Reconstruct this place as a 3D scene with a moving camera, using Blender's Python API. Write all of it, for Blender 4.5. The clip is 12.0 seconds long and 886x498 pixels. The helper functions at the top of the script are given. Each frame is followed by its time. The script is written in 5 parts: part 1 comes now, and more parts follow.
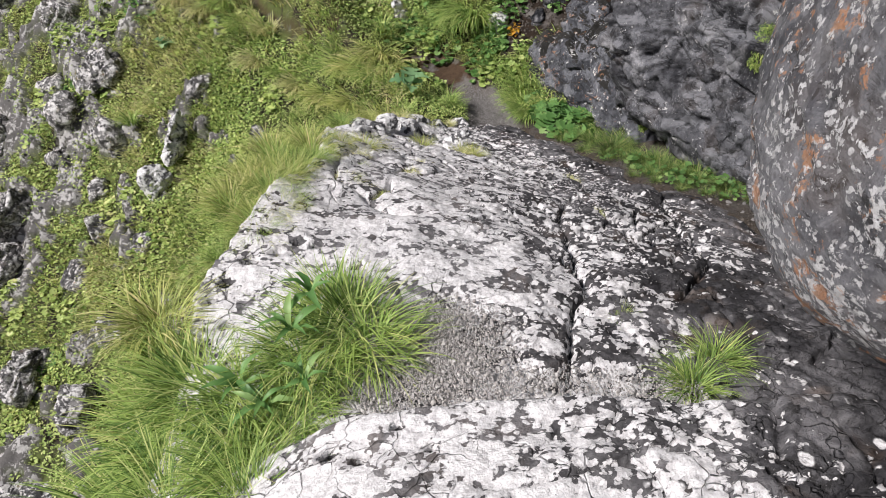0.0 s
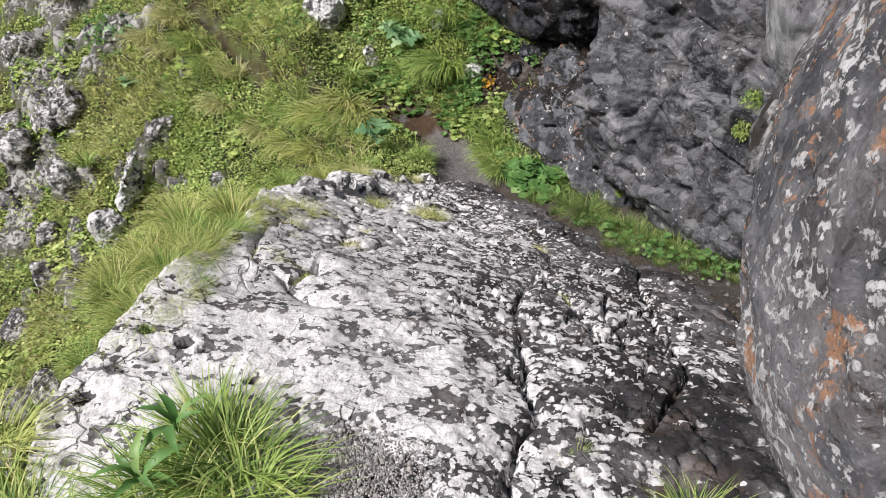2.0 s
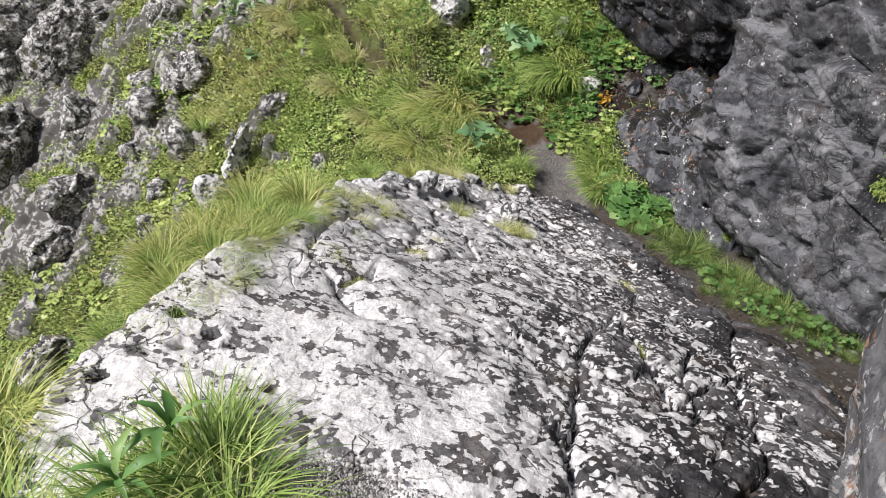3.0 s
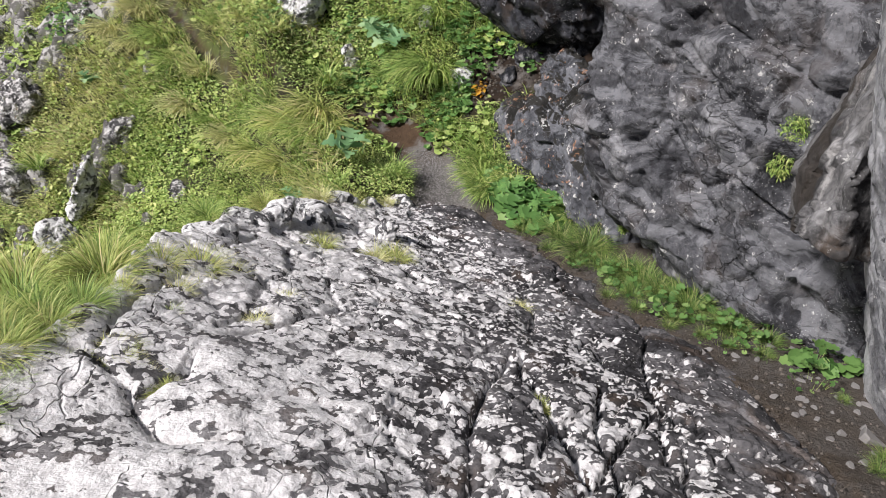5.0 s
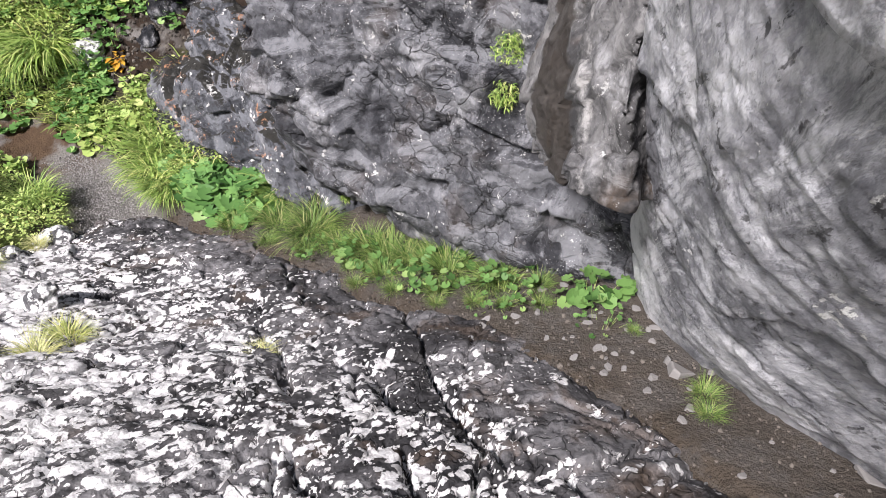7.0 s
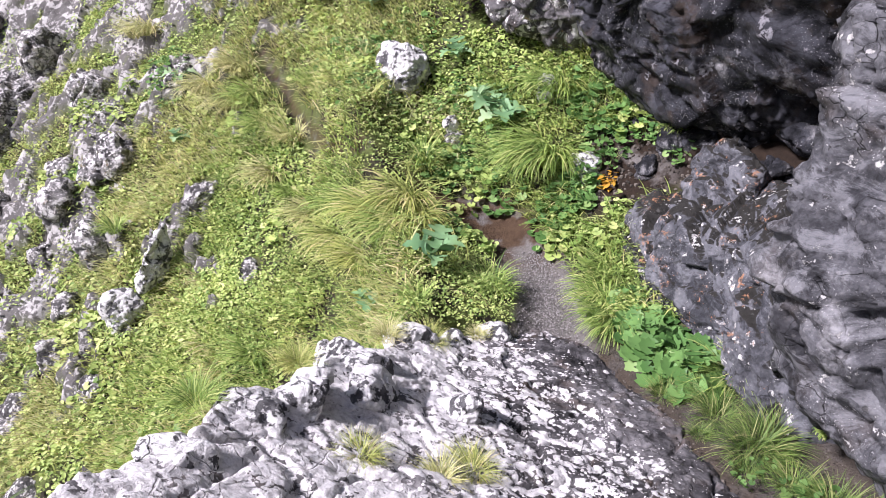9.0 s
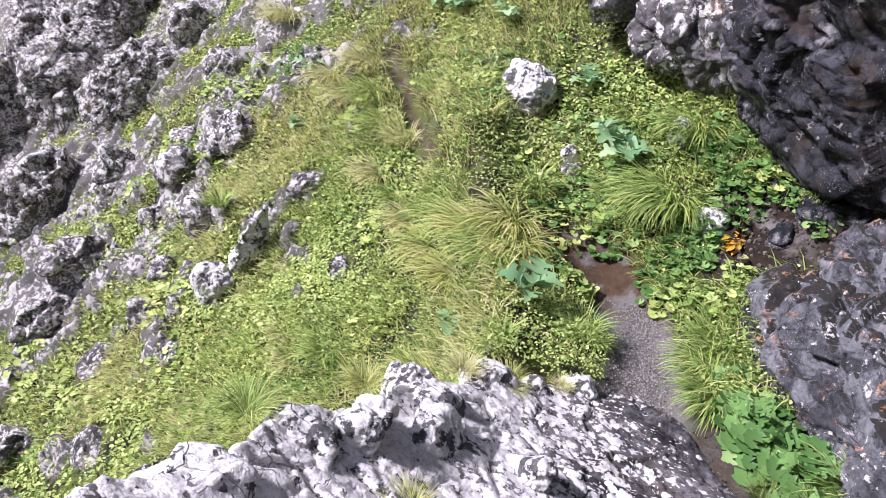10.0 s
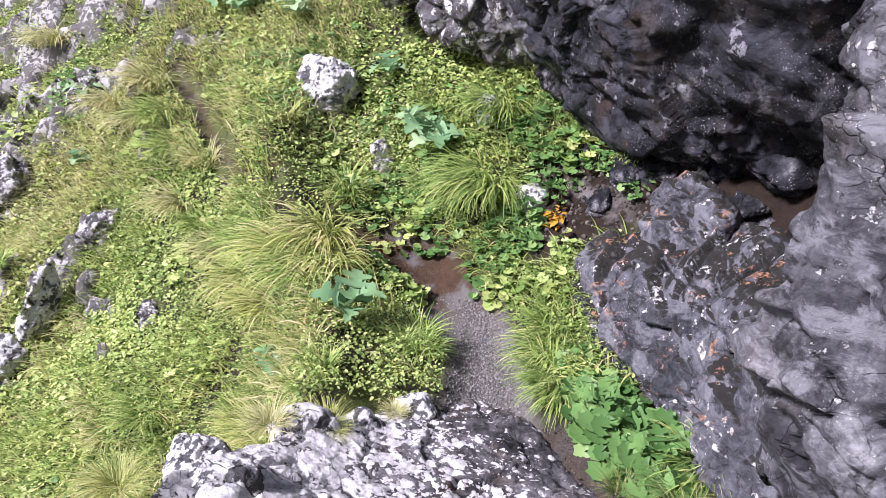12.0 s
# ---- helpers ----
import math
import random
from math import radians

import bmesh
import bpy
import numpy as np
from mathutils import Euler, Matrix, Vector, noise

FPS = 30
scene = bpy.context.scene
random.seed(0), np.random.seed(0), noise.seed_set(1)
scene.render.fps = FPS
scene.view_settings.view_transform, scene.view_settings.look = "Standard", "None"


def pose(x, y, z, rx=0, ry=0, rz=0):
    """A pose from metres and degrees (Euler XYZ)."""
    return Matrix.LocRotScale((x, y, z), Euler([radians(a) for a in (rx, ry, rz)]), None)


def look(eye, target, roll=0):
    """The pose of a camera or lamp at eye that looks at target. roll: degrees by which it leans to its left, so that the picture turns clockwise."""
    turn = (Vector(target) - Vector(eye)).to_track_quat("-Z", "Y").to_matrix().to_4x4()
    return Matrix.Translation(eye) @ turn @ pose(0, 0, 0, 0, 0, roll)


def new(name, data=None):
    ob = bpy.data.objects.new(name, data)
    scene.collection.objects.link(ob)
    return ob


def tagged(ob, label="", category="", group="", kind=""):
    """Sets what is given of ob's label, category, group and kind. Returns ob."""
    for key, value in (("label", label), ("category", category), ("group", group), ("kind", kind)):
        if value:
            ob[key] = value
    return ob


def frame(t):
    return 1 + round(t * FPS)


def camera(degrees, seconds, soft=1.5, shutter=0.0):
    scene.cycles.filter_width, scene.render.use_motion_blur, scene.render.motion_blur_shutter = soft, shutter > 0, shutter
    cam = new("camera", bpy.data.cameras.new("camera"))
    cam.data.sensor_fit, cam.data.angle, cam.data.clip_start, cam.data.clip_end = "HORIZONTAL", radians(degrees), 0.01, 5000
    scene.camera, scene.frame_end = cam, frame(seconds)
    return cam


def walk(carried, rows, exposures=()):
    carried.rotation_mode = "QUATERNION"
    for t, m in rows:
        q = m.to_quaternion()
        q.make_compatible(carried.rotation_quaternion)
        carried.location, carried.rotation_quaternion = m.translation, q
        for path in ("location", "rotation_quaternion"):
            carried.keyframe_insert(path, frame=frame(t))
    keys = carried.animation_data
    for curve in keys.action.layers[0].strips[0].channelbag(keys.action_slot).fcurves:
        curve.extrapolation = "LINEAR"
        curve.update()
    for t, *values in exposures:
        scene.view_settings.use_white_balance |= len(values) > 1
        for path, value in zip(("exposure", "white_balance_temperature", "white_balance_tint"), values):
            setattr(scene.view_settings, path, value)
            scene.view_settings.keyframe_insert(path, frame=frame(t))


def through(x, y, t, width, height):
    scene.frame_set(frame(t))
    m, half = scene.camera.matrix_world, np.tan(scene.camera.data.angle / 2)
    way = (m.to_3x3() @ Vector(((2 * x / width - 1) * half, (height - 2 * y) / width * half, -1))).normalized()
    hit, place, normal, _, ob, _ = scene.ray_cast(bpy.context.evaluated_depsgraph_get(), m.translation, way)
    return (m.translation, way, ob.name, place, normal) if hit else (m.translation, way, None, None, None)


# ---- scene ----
cam = camera(66.0, 12.0, 0.6)
PATH = [
    (0, (-0.005, 0.034, 1.208), (-0.058, 1.536, -0.111), -2.5),
    (0.5, (0.045, 0.129, 1.162), (0.05, 1.641, -0.147), -1.3),
    (1, (0.157, 0.24, 1.15), (0.121, 1.816, -0.081), -0.3),
    (1.5, (0.189, 0.398, 1.093), (0.215, 1.996, -0.11), 1.4),
    (2, (0.204, 0.58, 1.039), (0.195, 2.159, -0.188), 0.1),
    (2.5, (0.293, 0.71, 0.97), (0.082, 2.297, -0.228), 1.0),
    (2.7, (0.307, 0.759, 0.957), (0.047, 2.312, -0.275), 2.1),
    (4.3, (0.367, 1.262, 0.818), (0.0, 2.853, -0.337), 2.6),
    (4.5, (0.399, 1.312, 0.805), (0.109, 2.905, -0.368), 3.4),
    (5, (0.436, 1.489, 0.728), (0.417, 3.064, -0.504), 1.4),
    (5.5, (0.534, 1.732, 0.613), (0.803, 3.235, -0.68), 1.5),
    (6, (0.585, 2.021, 0.5), (1.031, 3.597, -0.648), 5.2),
    (6.5, (0.592, 2.189, 0.462), (1.316, 3.465, -0.897), 7.4),
    (7, (0.588, 2.325, 0.471), (1.318, 3.601, -0.884), 3.4),
    (7.5, (0.517, 2.494, 0.486), (0.922, 4.029, -0.73), 2.7),
    (7.7, (0.494, 2.533, 0.477), (0.695, 4.141, -0.696), 2.3),
    (9.3, (0.362, 3.05, 0.389), (-0.077, 4.653, -0.724), 1.9),
    (9.5, (0.346, 3.096, 0.355), (-0.169, 4.694, -0.731), 4.8),
    (10, (0.274, 3.229, 0.311), (-0.334, 4.788, -0.784), 3.9),
    (10.5, (0.297, 3.344, 0.264), (-0.305, 4.932, -0.792), 3.6),
    (11, (0.345, 3.446, 0.222), (-0.317, 5.025, -0.81), 4.6),
    (11.5, (0.403, 3.621, 0.151), (-0.02, 5.277, -0.889), 3.1),
    (12, (0.473, 3.77, 0.12), (0.247, 5.437, -0.962), 1.3),
]
walk(cam, [(t, look(eye, target, roll)) for t, eye, target, roll in PATH],
     [(0, 0.32, 6500, 15), (2.5, 0.42, 6500, 14), (4.5, 0.47, 6500, 15), (5.5, 0.52, 6480, 15), (6.5, 0.88, 6450, 17), (7.0, 1.06, 6430, 17), (7.5, 1.14, 6400, 19), (9.5, 0.96, 6100, 28), (12, 1.02, 6000, 30)])

# ---- world, sun, exposure ----
world = bpy.data.worlds.new("overcast_sky")
scene.world = world
world.use_nodes = True
wt = world.node_tree
sky = wt.nodes.new("ShaderNodeTexSky")
sky.sky_type = 'NISHITA'
sky.sun_disc = False
sky.sun_elevation = radians(48)
sky.sun_rotation = radians(-114)
sky.air_density, sky.dust_density = 1.3, 2.5
wt.nodes["Background"].inputs["Strength"].default_value = 0.043
wt.links.new(sky.outputs[0], wt.nodes["Background"].inputs["Color"])
sun_data = bpy.data.lights.new("sun", 'SUN')
sun_data.energy, sun_data.angle, sun_data.color = 3.9, radians(11), (1.0, 0.98, 0.96)
sun = new("sun", sun_data)
sun.matrix_world = look((-6.2, -2.75, 7.5), (0, 0, 0))

# ---- noise on arrays ----


def hash3(ix, iy, iz, seed):
    h = (ix.astype(np.int64) * 374761393 + iy.astype(np.int64) * 668265263 + iz.astype(np.int64) * 2147483647 + seed * 974634777) & 0xFFFFFFFF
    h = ((h ^ (h >> 13)) * 1274126177) & 0xFFFFFFFF
    h = ((h ^ (h >> 16)) * 2246822519) & 0xFFFFFFFF
    return ((h ^ (h >> 15)) & 0xFFFFFF) / float(0xFFFFFF)


def value3(p, seed=0):
    """Smooth value noise, -1 to 1, at an n x 3 array of places."""
    f = np.floor(p)
    u = p - f
    u = u * u * u * (u * (u * 6 - 15) + 10)
    ix, iy, iz = f[:, 0], f[:, 1], f[:, 2]
    total = np.zeros(len(p))
    for dx in (0, 1):
        for dy in (0, 1):
            for dz in (0, 1):
                w = (u[:, 0] if dx else 1 - u[:, 0]) * (u[:, 1] if dy else 1 - u[:, 1]) * (u[:, 2] if dz else 1 - u[:, 2])
                total += w * hash3(ix + dx, iy + dy, iz + dz, seed)
    return total * 2 - 1


def fbm(p, octaves=4, seed=0, gain=0.5, ridged=False):
    total, amp, norm = np.zeros(len(p)), 1.0, 0.0
    for k in range(octaves):
        v = value3(p * 2 ** k + 17.3 * k, seed + k)
        total += amp * ((1 - 2 * np.abs(v)) if ridged else v)
        norm += amp
        amp *= gain
    return total / norm


def cells(p, seed=0):
    """Worley cells in 3D: the distance to the border between the two nearest cells, a random value of the nearest cell, and a plane of random tilt in it."""
    f = np.floor(p)
    best = np.full(len(p), 9.0)
    second = np.full(len(p), 9.0)
    ident = np.zeros(len(p))
    off = np.zeros_like(p)
    for dx in (-1, 0, 1):
        for dy in (-1, 0, 1):
            for dz in (-1, 0, 1):
                cx, cy, cz = f[:, 0] + dx, f[:, 1] + dy, f[:, 2] + dz
                q = np.stack([cx + hash3(cx, cy, cz, seed), cy + hash3(cx, cy, cz, seed + 1), cz + hash3(cx, cy, cz, seed + 2)], 1)
                d = np.linalg.norm(q - p, axis=1)
                near = d < best
                second = np.where(near, best, np.minimum(second, d))
                ident = np.where(near, hash3(cx, cy, cz, seed + 3), ident)
                off = np.where(near[:, None], p - q, off)
                best = np.minimum(best, d)
    spin = ident * 91.7
    tilt = off[:, 0] * np.sin(spin) + off[:, 1] * np.sin(spin * 1.7 + 1) + off[:, 2] * np.cos(spin * 2.3)
    return second - best, ident, tilt


def step(a, b, v):
    u = np.clip((v - a) / (b - a), 0, 1)
    return u * u * (3 - 2 * u)


def along(y, table):
    return np.interp(y, [r[0] for r in table], [r[1] for r in table])


# ---- the lie of the land ----
LEFT_EDGE = [(-4, -0.9), (1.5, -1.02), (1.9, -1.06), (2.2, -1.0), (2.67, -0.95), (3.05, -0.78), (3.5, -0.86), (3.92, -0.92), (4.2, -0.8), (4.6, -0.79), (4.9, -0.7), (5.3, -0.66), (6.0, -0.5), (7.0, -0.75), (8.0, -1.2), (9.5, -2.2), (14, -4)]
RIGHT_EDGE = [(-4, 1.9), (2.4, 1.85), (3.2, 1.9), (3.9, 1.75), (4.6, 1.45), (5.6, 1.08), (6.3, 0.72), (6.7, 0.45)]
CLIFF_LINE = [(-40, 2.2), (2.5, 2.2), (3.5, 2.7), (4.3, 2.6), (5.2, 2.2), (6.5, 2.0), (7.5, 1.9), (8.3, 1.9), (9.0, 1.6), (9.6, 0.6), (11, -0.6), (14, -1.6), (30, -7), (90, -20)]
FOOTPATH = [(0.38, 6.3), (0.37, 6.95), (0.12, 7.48), (-0.3, 7.95), (-0.8, 8.1), (-1.72, 8.53), (-2.4, 9.4), (-3.1, 10.35), (-3.66, 11.0)]


def slab_level(x, y):
    xs, ys = np.clip(x, -1.6, 2.6), np.clip(y, 1.3, 8.3)
    z = (-1.0128 + 0.4331 * xs + 0.5488 * ys - 0.1506 * xs ** 2 - 0.3274 * xs * ys - 0.2454 * ys ** 2
         + 0.0188 * ys ** 3 + 0.0355 * xs * ys ** 2 + 0.055 * xs ** 2 * ys)
    return z + 0.2 * np.maximum(0, 1.3 - y)


def hill_level(x, y):
    z = -7.55 + 0.449 * np.maximum(x, -60) + 0.611 * np.minimum(y, 60)
    return np.maximum(z, -28 + 0.1 * y)


def path_distance(x, y):
    best = np.full(np.shape(x), 99.0)
    for (ax, ay), (bx, by) in zip(FOOTPATH, FOOTPATH[1:]):
        dx, dy = bx - ax, by - ay
        u = np.clip(((x - ax) * dx + (y - ay) * dy) / (dx * dx + dy * dy), 0, 1)
        best = np.minimum(best, np.hypot(x - ax - u * dx, y - ay - u * dy))
    return best


def rockiness(x, y):
    """Where bare rock breaks through the grass of the hillside, 0 to 1."""
    p = np.stack([x * 1.1 + 0.3 * y, y * 1.1, np.zeros_like(x) + 3.1], 1)
    v = fbm(p * 1.7, 5, 40, 0.6) + 0.20 * step(-4.0, -7.5, x) - 0.5 * step(-4.2, -2.2, x) + 0.2 * step(-8, -9.5, x)
    return step(0.16, 0.26, v)


def flat_level(x, y):
    """The ground without small relief."""
    s = slab_level(x, y) - 2.3 * np.maximum(0, along(y, LEFT_EDGE) - x)
    h = hill_level(x, y)
    k = 0.25
    m = np.maximum(s, h) + k * 0.25 * np.maximum(0, 1 - np.abs(s - h) / k) ** 2
    return m + 2.6 * np.maximum(0, x - along(y, CLIFF_LINE) - 0.25)


def ground_level(x, y):
    p = np.stack([x, y, np.zeros_like(x)], 1)
    off = step(0.1, -1.6, x - along(y, LEFT_EDGE))
    z = flat_level(x, y) + off * 0.22 * fbm(p * 0.8, 4, 11) + 0.02 * fbm(p * 5, 3, 12)
    rk = rockiness(x, y) * off
    z = z + rk * (0.08 + 0.16 * fbm(p * 2.6, 4, 13, ridged=True) + 0.1 * fbm(p * 9, 3, 15, ridged=True))
    return z - 0.08 * step(0.32, 0.14, path_distance(x, y) + 0.17 * step(-0.4, -1.0, x))


# ---- mesh helpers ----


def mesh_of(name, verts, tris, smooth=True):
    me = bpy.data.meshes.new(name)
    verts, tris = np.asarray(verts, dtype=np.float32), np.asarray(tris, dtype=np.int32)
    me.vertices.add(len(verts))
    me.vertices.foreach_set("co", verts.ravel())
    me.loops.add(tris.size)
    me.loops.foreach_set("vertex_index", tris.ravel())
    me.polygons.add(len(tris))
    me.polygons.foreach_set("loop_start", np.arange(0, tris.size, 3, dtype=np.int32))
    me.polygons.foreach_set("use_smooth", np.full(len(tris), smooth))
    me.update(calc_edges=True)
    return me


def put(name, me, material, at=(0, 0, 0), parent=None):
    ob = new(name, me)
    ob.location = at
    if material and not me.materials:
        me.materials.append(material)
    if parent:
        ob.parent = parent
    return ob


def field(name, me, values):
    me.attributes.new(name, 'FLOAT', 'POINT').data.foreach_set("value", np.asarray(values, dtype=np.float32))


def grid_tris(nx, ny):
    i = np.arange(nx * ny).reshape(ny, nx)
    a, b, c, d = i[:-1, :-1].ravel(), i[:-1, 1:].ravel(), i[1:, 1:].ravel(), i[1:, :-1].ravel()
    return np.concatenate([np.stack([a, b, c], 1), np.stack([a, c, d], 1)])


BALLS = {}


def ball(level):
    if level not in BALLS:
        bm = bmesh.new()
        bmesh.ops.create_icosphere(bm, subdivisions=level, radius=1.0)
        bm.verts.ensure_lookup_table()
        v = np.array([q.co[:] for q in bm.verts])
        t = np.array([[q.index for q in f.verts] for f in bm.faces])
        bm.free()
        BALLS[level] = (v / np.linalg.norm(v, axis=1)[:, None], t)
    return BALLS[level]


def rock_mesh(name, radii, planes=(), seed=0, level=5, p=9, lumps=0.12, grain=0.03, cracks=0.0, cell=0.5, turn=(0, 0, 0), layers=0.0, focus=None, chips=0.0):
    """A boulder: an ellipsoid cut by planes (normal, distance from the middle), with lumps, grain and cracks in metres."""
    d, tris = ball(level)
    if focus:
        d = d + 0.62 * np.array(Vector(focus).normalized())
        d = d / np.linalg.norm(d, axis=1)[:, None]
    rot = np.array(Euler([radians(a) for a in turn]).to_matrix())
    local = d @ rot
    inv = np.linalg.norm(local / np.array(radii), axis=1) ** p
    for n, dist in planes:
        n = np.array(n, float)
        n /= np.linalg.norm(n)
        inv = inv + (np.maximum(d @ n, 0) / dist) ** p
    r = inv ** (-1 / p)
    v = d * r[:, None]
    size = float(np.mean(radii))
    move = lumps * fbm(v * (1.3 / size) + seed * 7.7, 3, seed) + 0.5 * lumps * fbm(v * (4.0 / size) + 3, 3, seed + 5, ridged=True)
    warp = v + 0.09 * cell * np.stack([fbm(v * (1.2 / cell), 3, seed + k) for k in (20, 21, 22)], 1)
    if cracks:
        for share, width, tip in ((1.0, 0.05, 1.8), (0.4, 0.06, 1.2), (0.15, 0.10, 0.5)):
            border, ident, tilt = cells(warp / (np.array([cell, cell, cell * 0.6]) * share), seed + 30 + int(share * 50))
            deep = cracks * share ** 0.8
            move = move - deep * 0.8 * step(width, 0.0, border) * step(-0.3, 0.3, fbm(v * (1.5 / cell), 2, seed + 3)) + (ident - 0.5) * deep * 0.5 * tip + deep * tip * tilt
    if chips:
        bed = warp @ np.array(Euler((0.35, -0.45, 0.6)).to_matrix())
        for size_c, deep in ((0.62, 1.5), (0.27, 0.65), (0.1, 0.2)):
            border, ident, tilt = cells(bed / (np.array([1.5, 1.1, 0.6]) * size_c), seed + 90 + int(size_c * 100))
            keen = step(-0.35, 0.25, fbm(v * 1.6 + 9, 2, seed + int(size_c * 100)))
            move = move + chips * deep * (keen * (1.1 * (ident - 0.5) + 1.6 * tilt) - 0.9 * keen * step(0.09, 0.0, border))
    if layers:
        band = (warp @ np.array([0.35, 0.25, 0.9])) / layers
        band = band + 0.35 * fbm(v * 0.9, 3, seed + 61)
        rise = band % 1.0
        move = move + 0.3 * layers * (np.minimum(rise, (1.0 - rise) * 7) - 0.45) * (0.55 + 0.6 * value3(v * 1.3 + np.floor(band)[:, None], seed + 60))
    move = move + grain * fbm(v * 9.0, 4, seed + 9) + grain * 0.6 * fbm(v * 24.0, 3, seed + 12, ridged=True)
    flat = np.cross(v[tris[:, 1]] - v[tris[:, 0]], v[tris[:, 2]] - v[tris[:, 0]])
    normal = np.zeros_like(v)
    for k in range(3):
        np.add.at(normal, tris[:, k], flat)
    normal /= np.linalg.norm(normal, axis=1)[:, None] + 1e-9
    return mesh_of(name, v + normal * move[:, None], tris)


# ---- materials ----


class Nodes:
    def __init__(self, name):
        self.mat = bpy.data.materials.new(name)
        self.mat.use_nodes = True
        self.t = self.mat.node_tree
        self.bsdf = self.t.nodes["Principled BSDF"]
        self.xyz = self.t.nodes.new("ShaderNodeTexCoord").outputs["Object"]

    def link(self, a, b):
        if isinstance(a, (int, float)):
            b.default_value = a
        elif isinstance(a, tuple):
            b.default_value = (*a, 1) if len(a) == 3 and b.type == 'RGBA' else a
        else:
            self.t.links.new(a, b)

    def noise(self, scale, detail=4, rough=0.55, distort=0.0, at=None, kind='FBM'):
        n = self.t.nodes.new("ShaderNodeTexNoise")
        n.noise_type = kind
        self.link(at or self.xyz, n.inputs["Vector"])
        n.inputs["Scale"].default_value, n.inputs["Detail"].default_value = scale, detail
        n.inputs["Roughness"].default_value, n.inputs["Distortion"].default_value = rough, distort
        return n.outputs["Fac"]

    def cell(self, scale, feature='F1', rand=1.0, at=None, out="Distance"):
        n = self.t.nodes.new("ShaderNodeTexVoronoi")
        n.feature = feature
        self.link(at or self.xyz, n.inputs["Vector"])
        n.inputs["Scale"].default_value, n.inputs["Randomness"].default_value = scale, rand
        return n.outputs[out]

    def stretch(self, sx, sy, sz, turn=(0, 0, 0)):
        n = self.t.nodes.new("ShaderNodeMapping")
        self.link(self.xyz, n.inputs["Vector"])
        n.inputs["Scale"].default_value = (sx, sy, sz)
        n.inputs["Rotation"].default_value = [radians(a) for a in turn]
        return n.outputs[0]

    def warped(self, scale, amount, at=None):
        n = self.t.nodes.new("ShaderNodeTexNoise")
        self.link(at or self.xyz, n.inputs["Vector"])
        n.inputs["Scale"].default_value, n.inputs["Detail"].default_value = scale, 3
        v = self.t.nodes.new("ShaderNodeVectorMath")
        v.operation = 'MULTIPLY_ADD'
        self.link(n.outputs["Color"], v.inputs[0])
        v.inputs[1].default_value = (amount, amount, amount)
        self.link(at or self.xyz, v.inputs[2])
        return v.outputs[0]

    def math(self, op, a, b=0.5, c=0.0):
        n = self.t.nodes.new("ShaderNodeMath")
        n.operation = op
        for v, s in zip((a, b, c), n.inputs):
            self.link(v, s)
        return n.outputs[0]

    def ramp(self, v, lo, hi, a=0.0, b=1.0):
        n = self.t.nodes.new("ShaderNodeMapRange")
        n.interpolation_type = 'SMOOTHSTEP'
        for x, s in zip((v, lo, hi, a, b), n.inputs):
            self.link(x, s)
        return n.outputs[0]

    def mix(self, f, a, b, how='MIX'):
        n = self.t.nodes.new("ShaderNodeMix")
        n.data_type, n.blend_type = 'RGBA', how
        self.link(f, n.inputs[0])
        self.link(a, n.inputs[6])
        self.link(b, n.inputs[7])
        return n.outputs[2]

    def attribute(self, name):
        n = self.t.nodes.new("ShaderNodeAttribute")
        n.attribute_name = name
        return n.outputs["Fac"]

    def part_of(self, axis):
        n = self.t.nodes.new("ShaderNodeSeparateXYZ")
        self.link(self.xyz, n.inputs[0])
        return n.outputs[axis]

    def bump(self, height, distance, strength=1.0, under=None):
        n = self.t.nodes.new("ShaderNodeBump")
        n.inputs["Strength"].default_value, n.inputs["Distance"].default_value = strength, distance
        self.link(height, n.inputs["Height"])
        if under:
            self.link(under, n.inputs["Normal"])
        return n.outputs[0]

    def finish(self, colour, rough, normal=None, spec=0.3):
        self.link(colour, self.bsdf.inputs["Base Color"])
        self.link(rough, self.bsdf.inputs["Roughness"])
        self.bsdf.inputs["Specular IOR Level"].default_value = spec
        if normal:
            self.link(normal, self.bsdf.inputs["Normal"])
        return self.mat


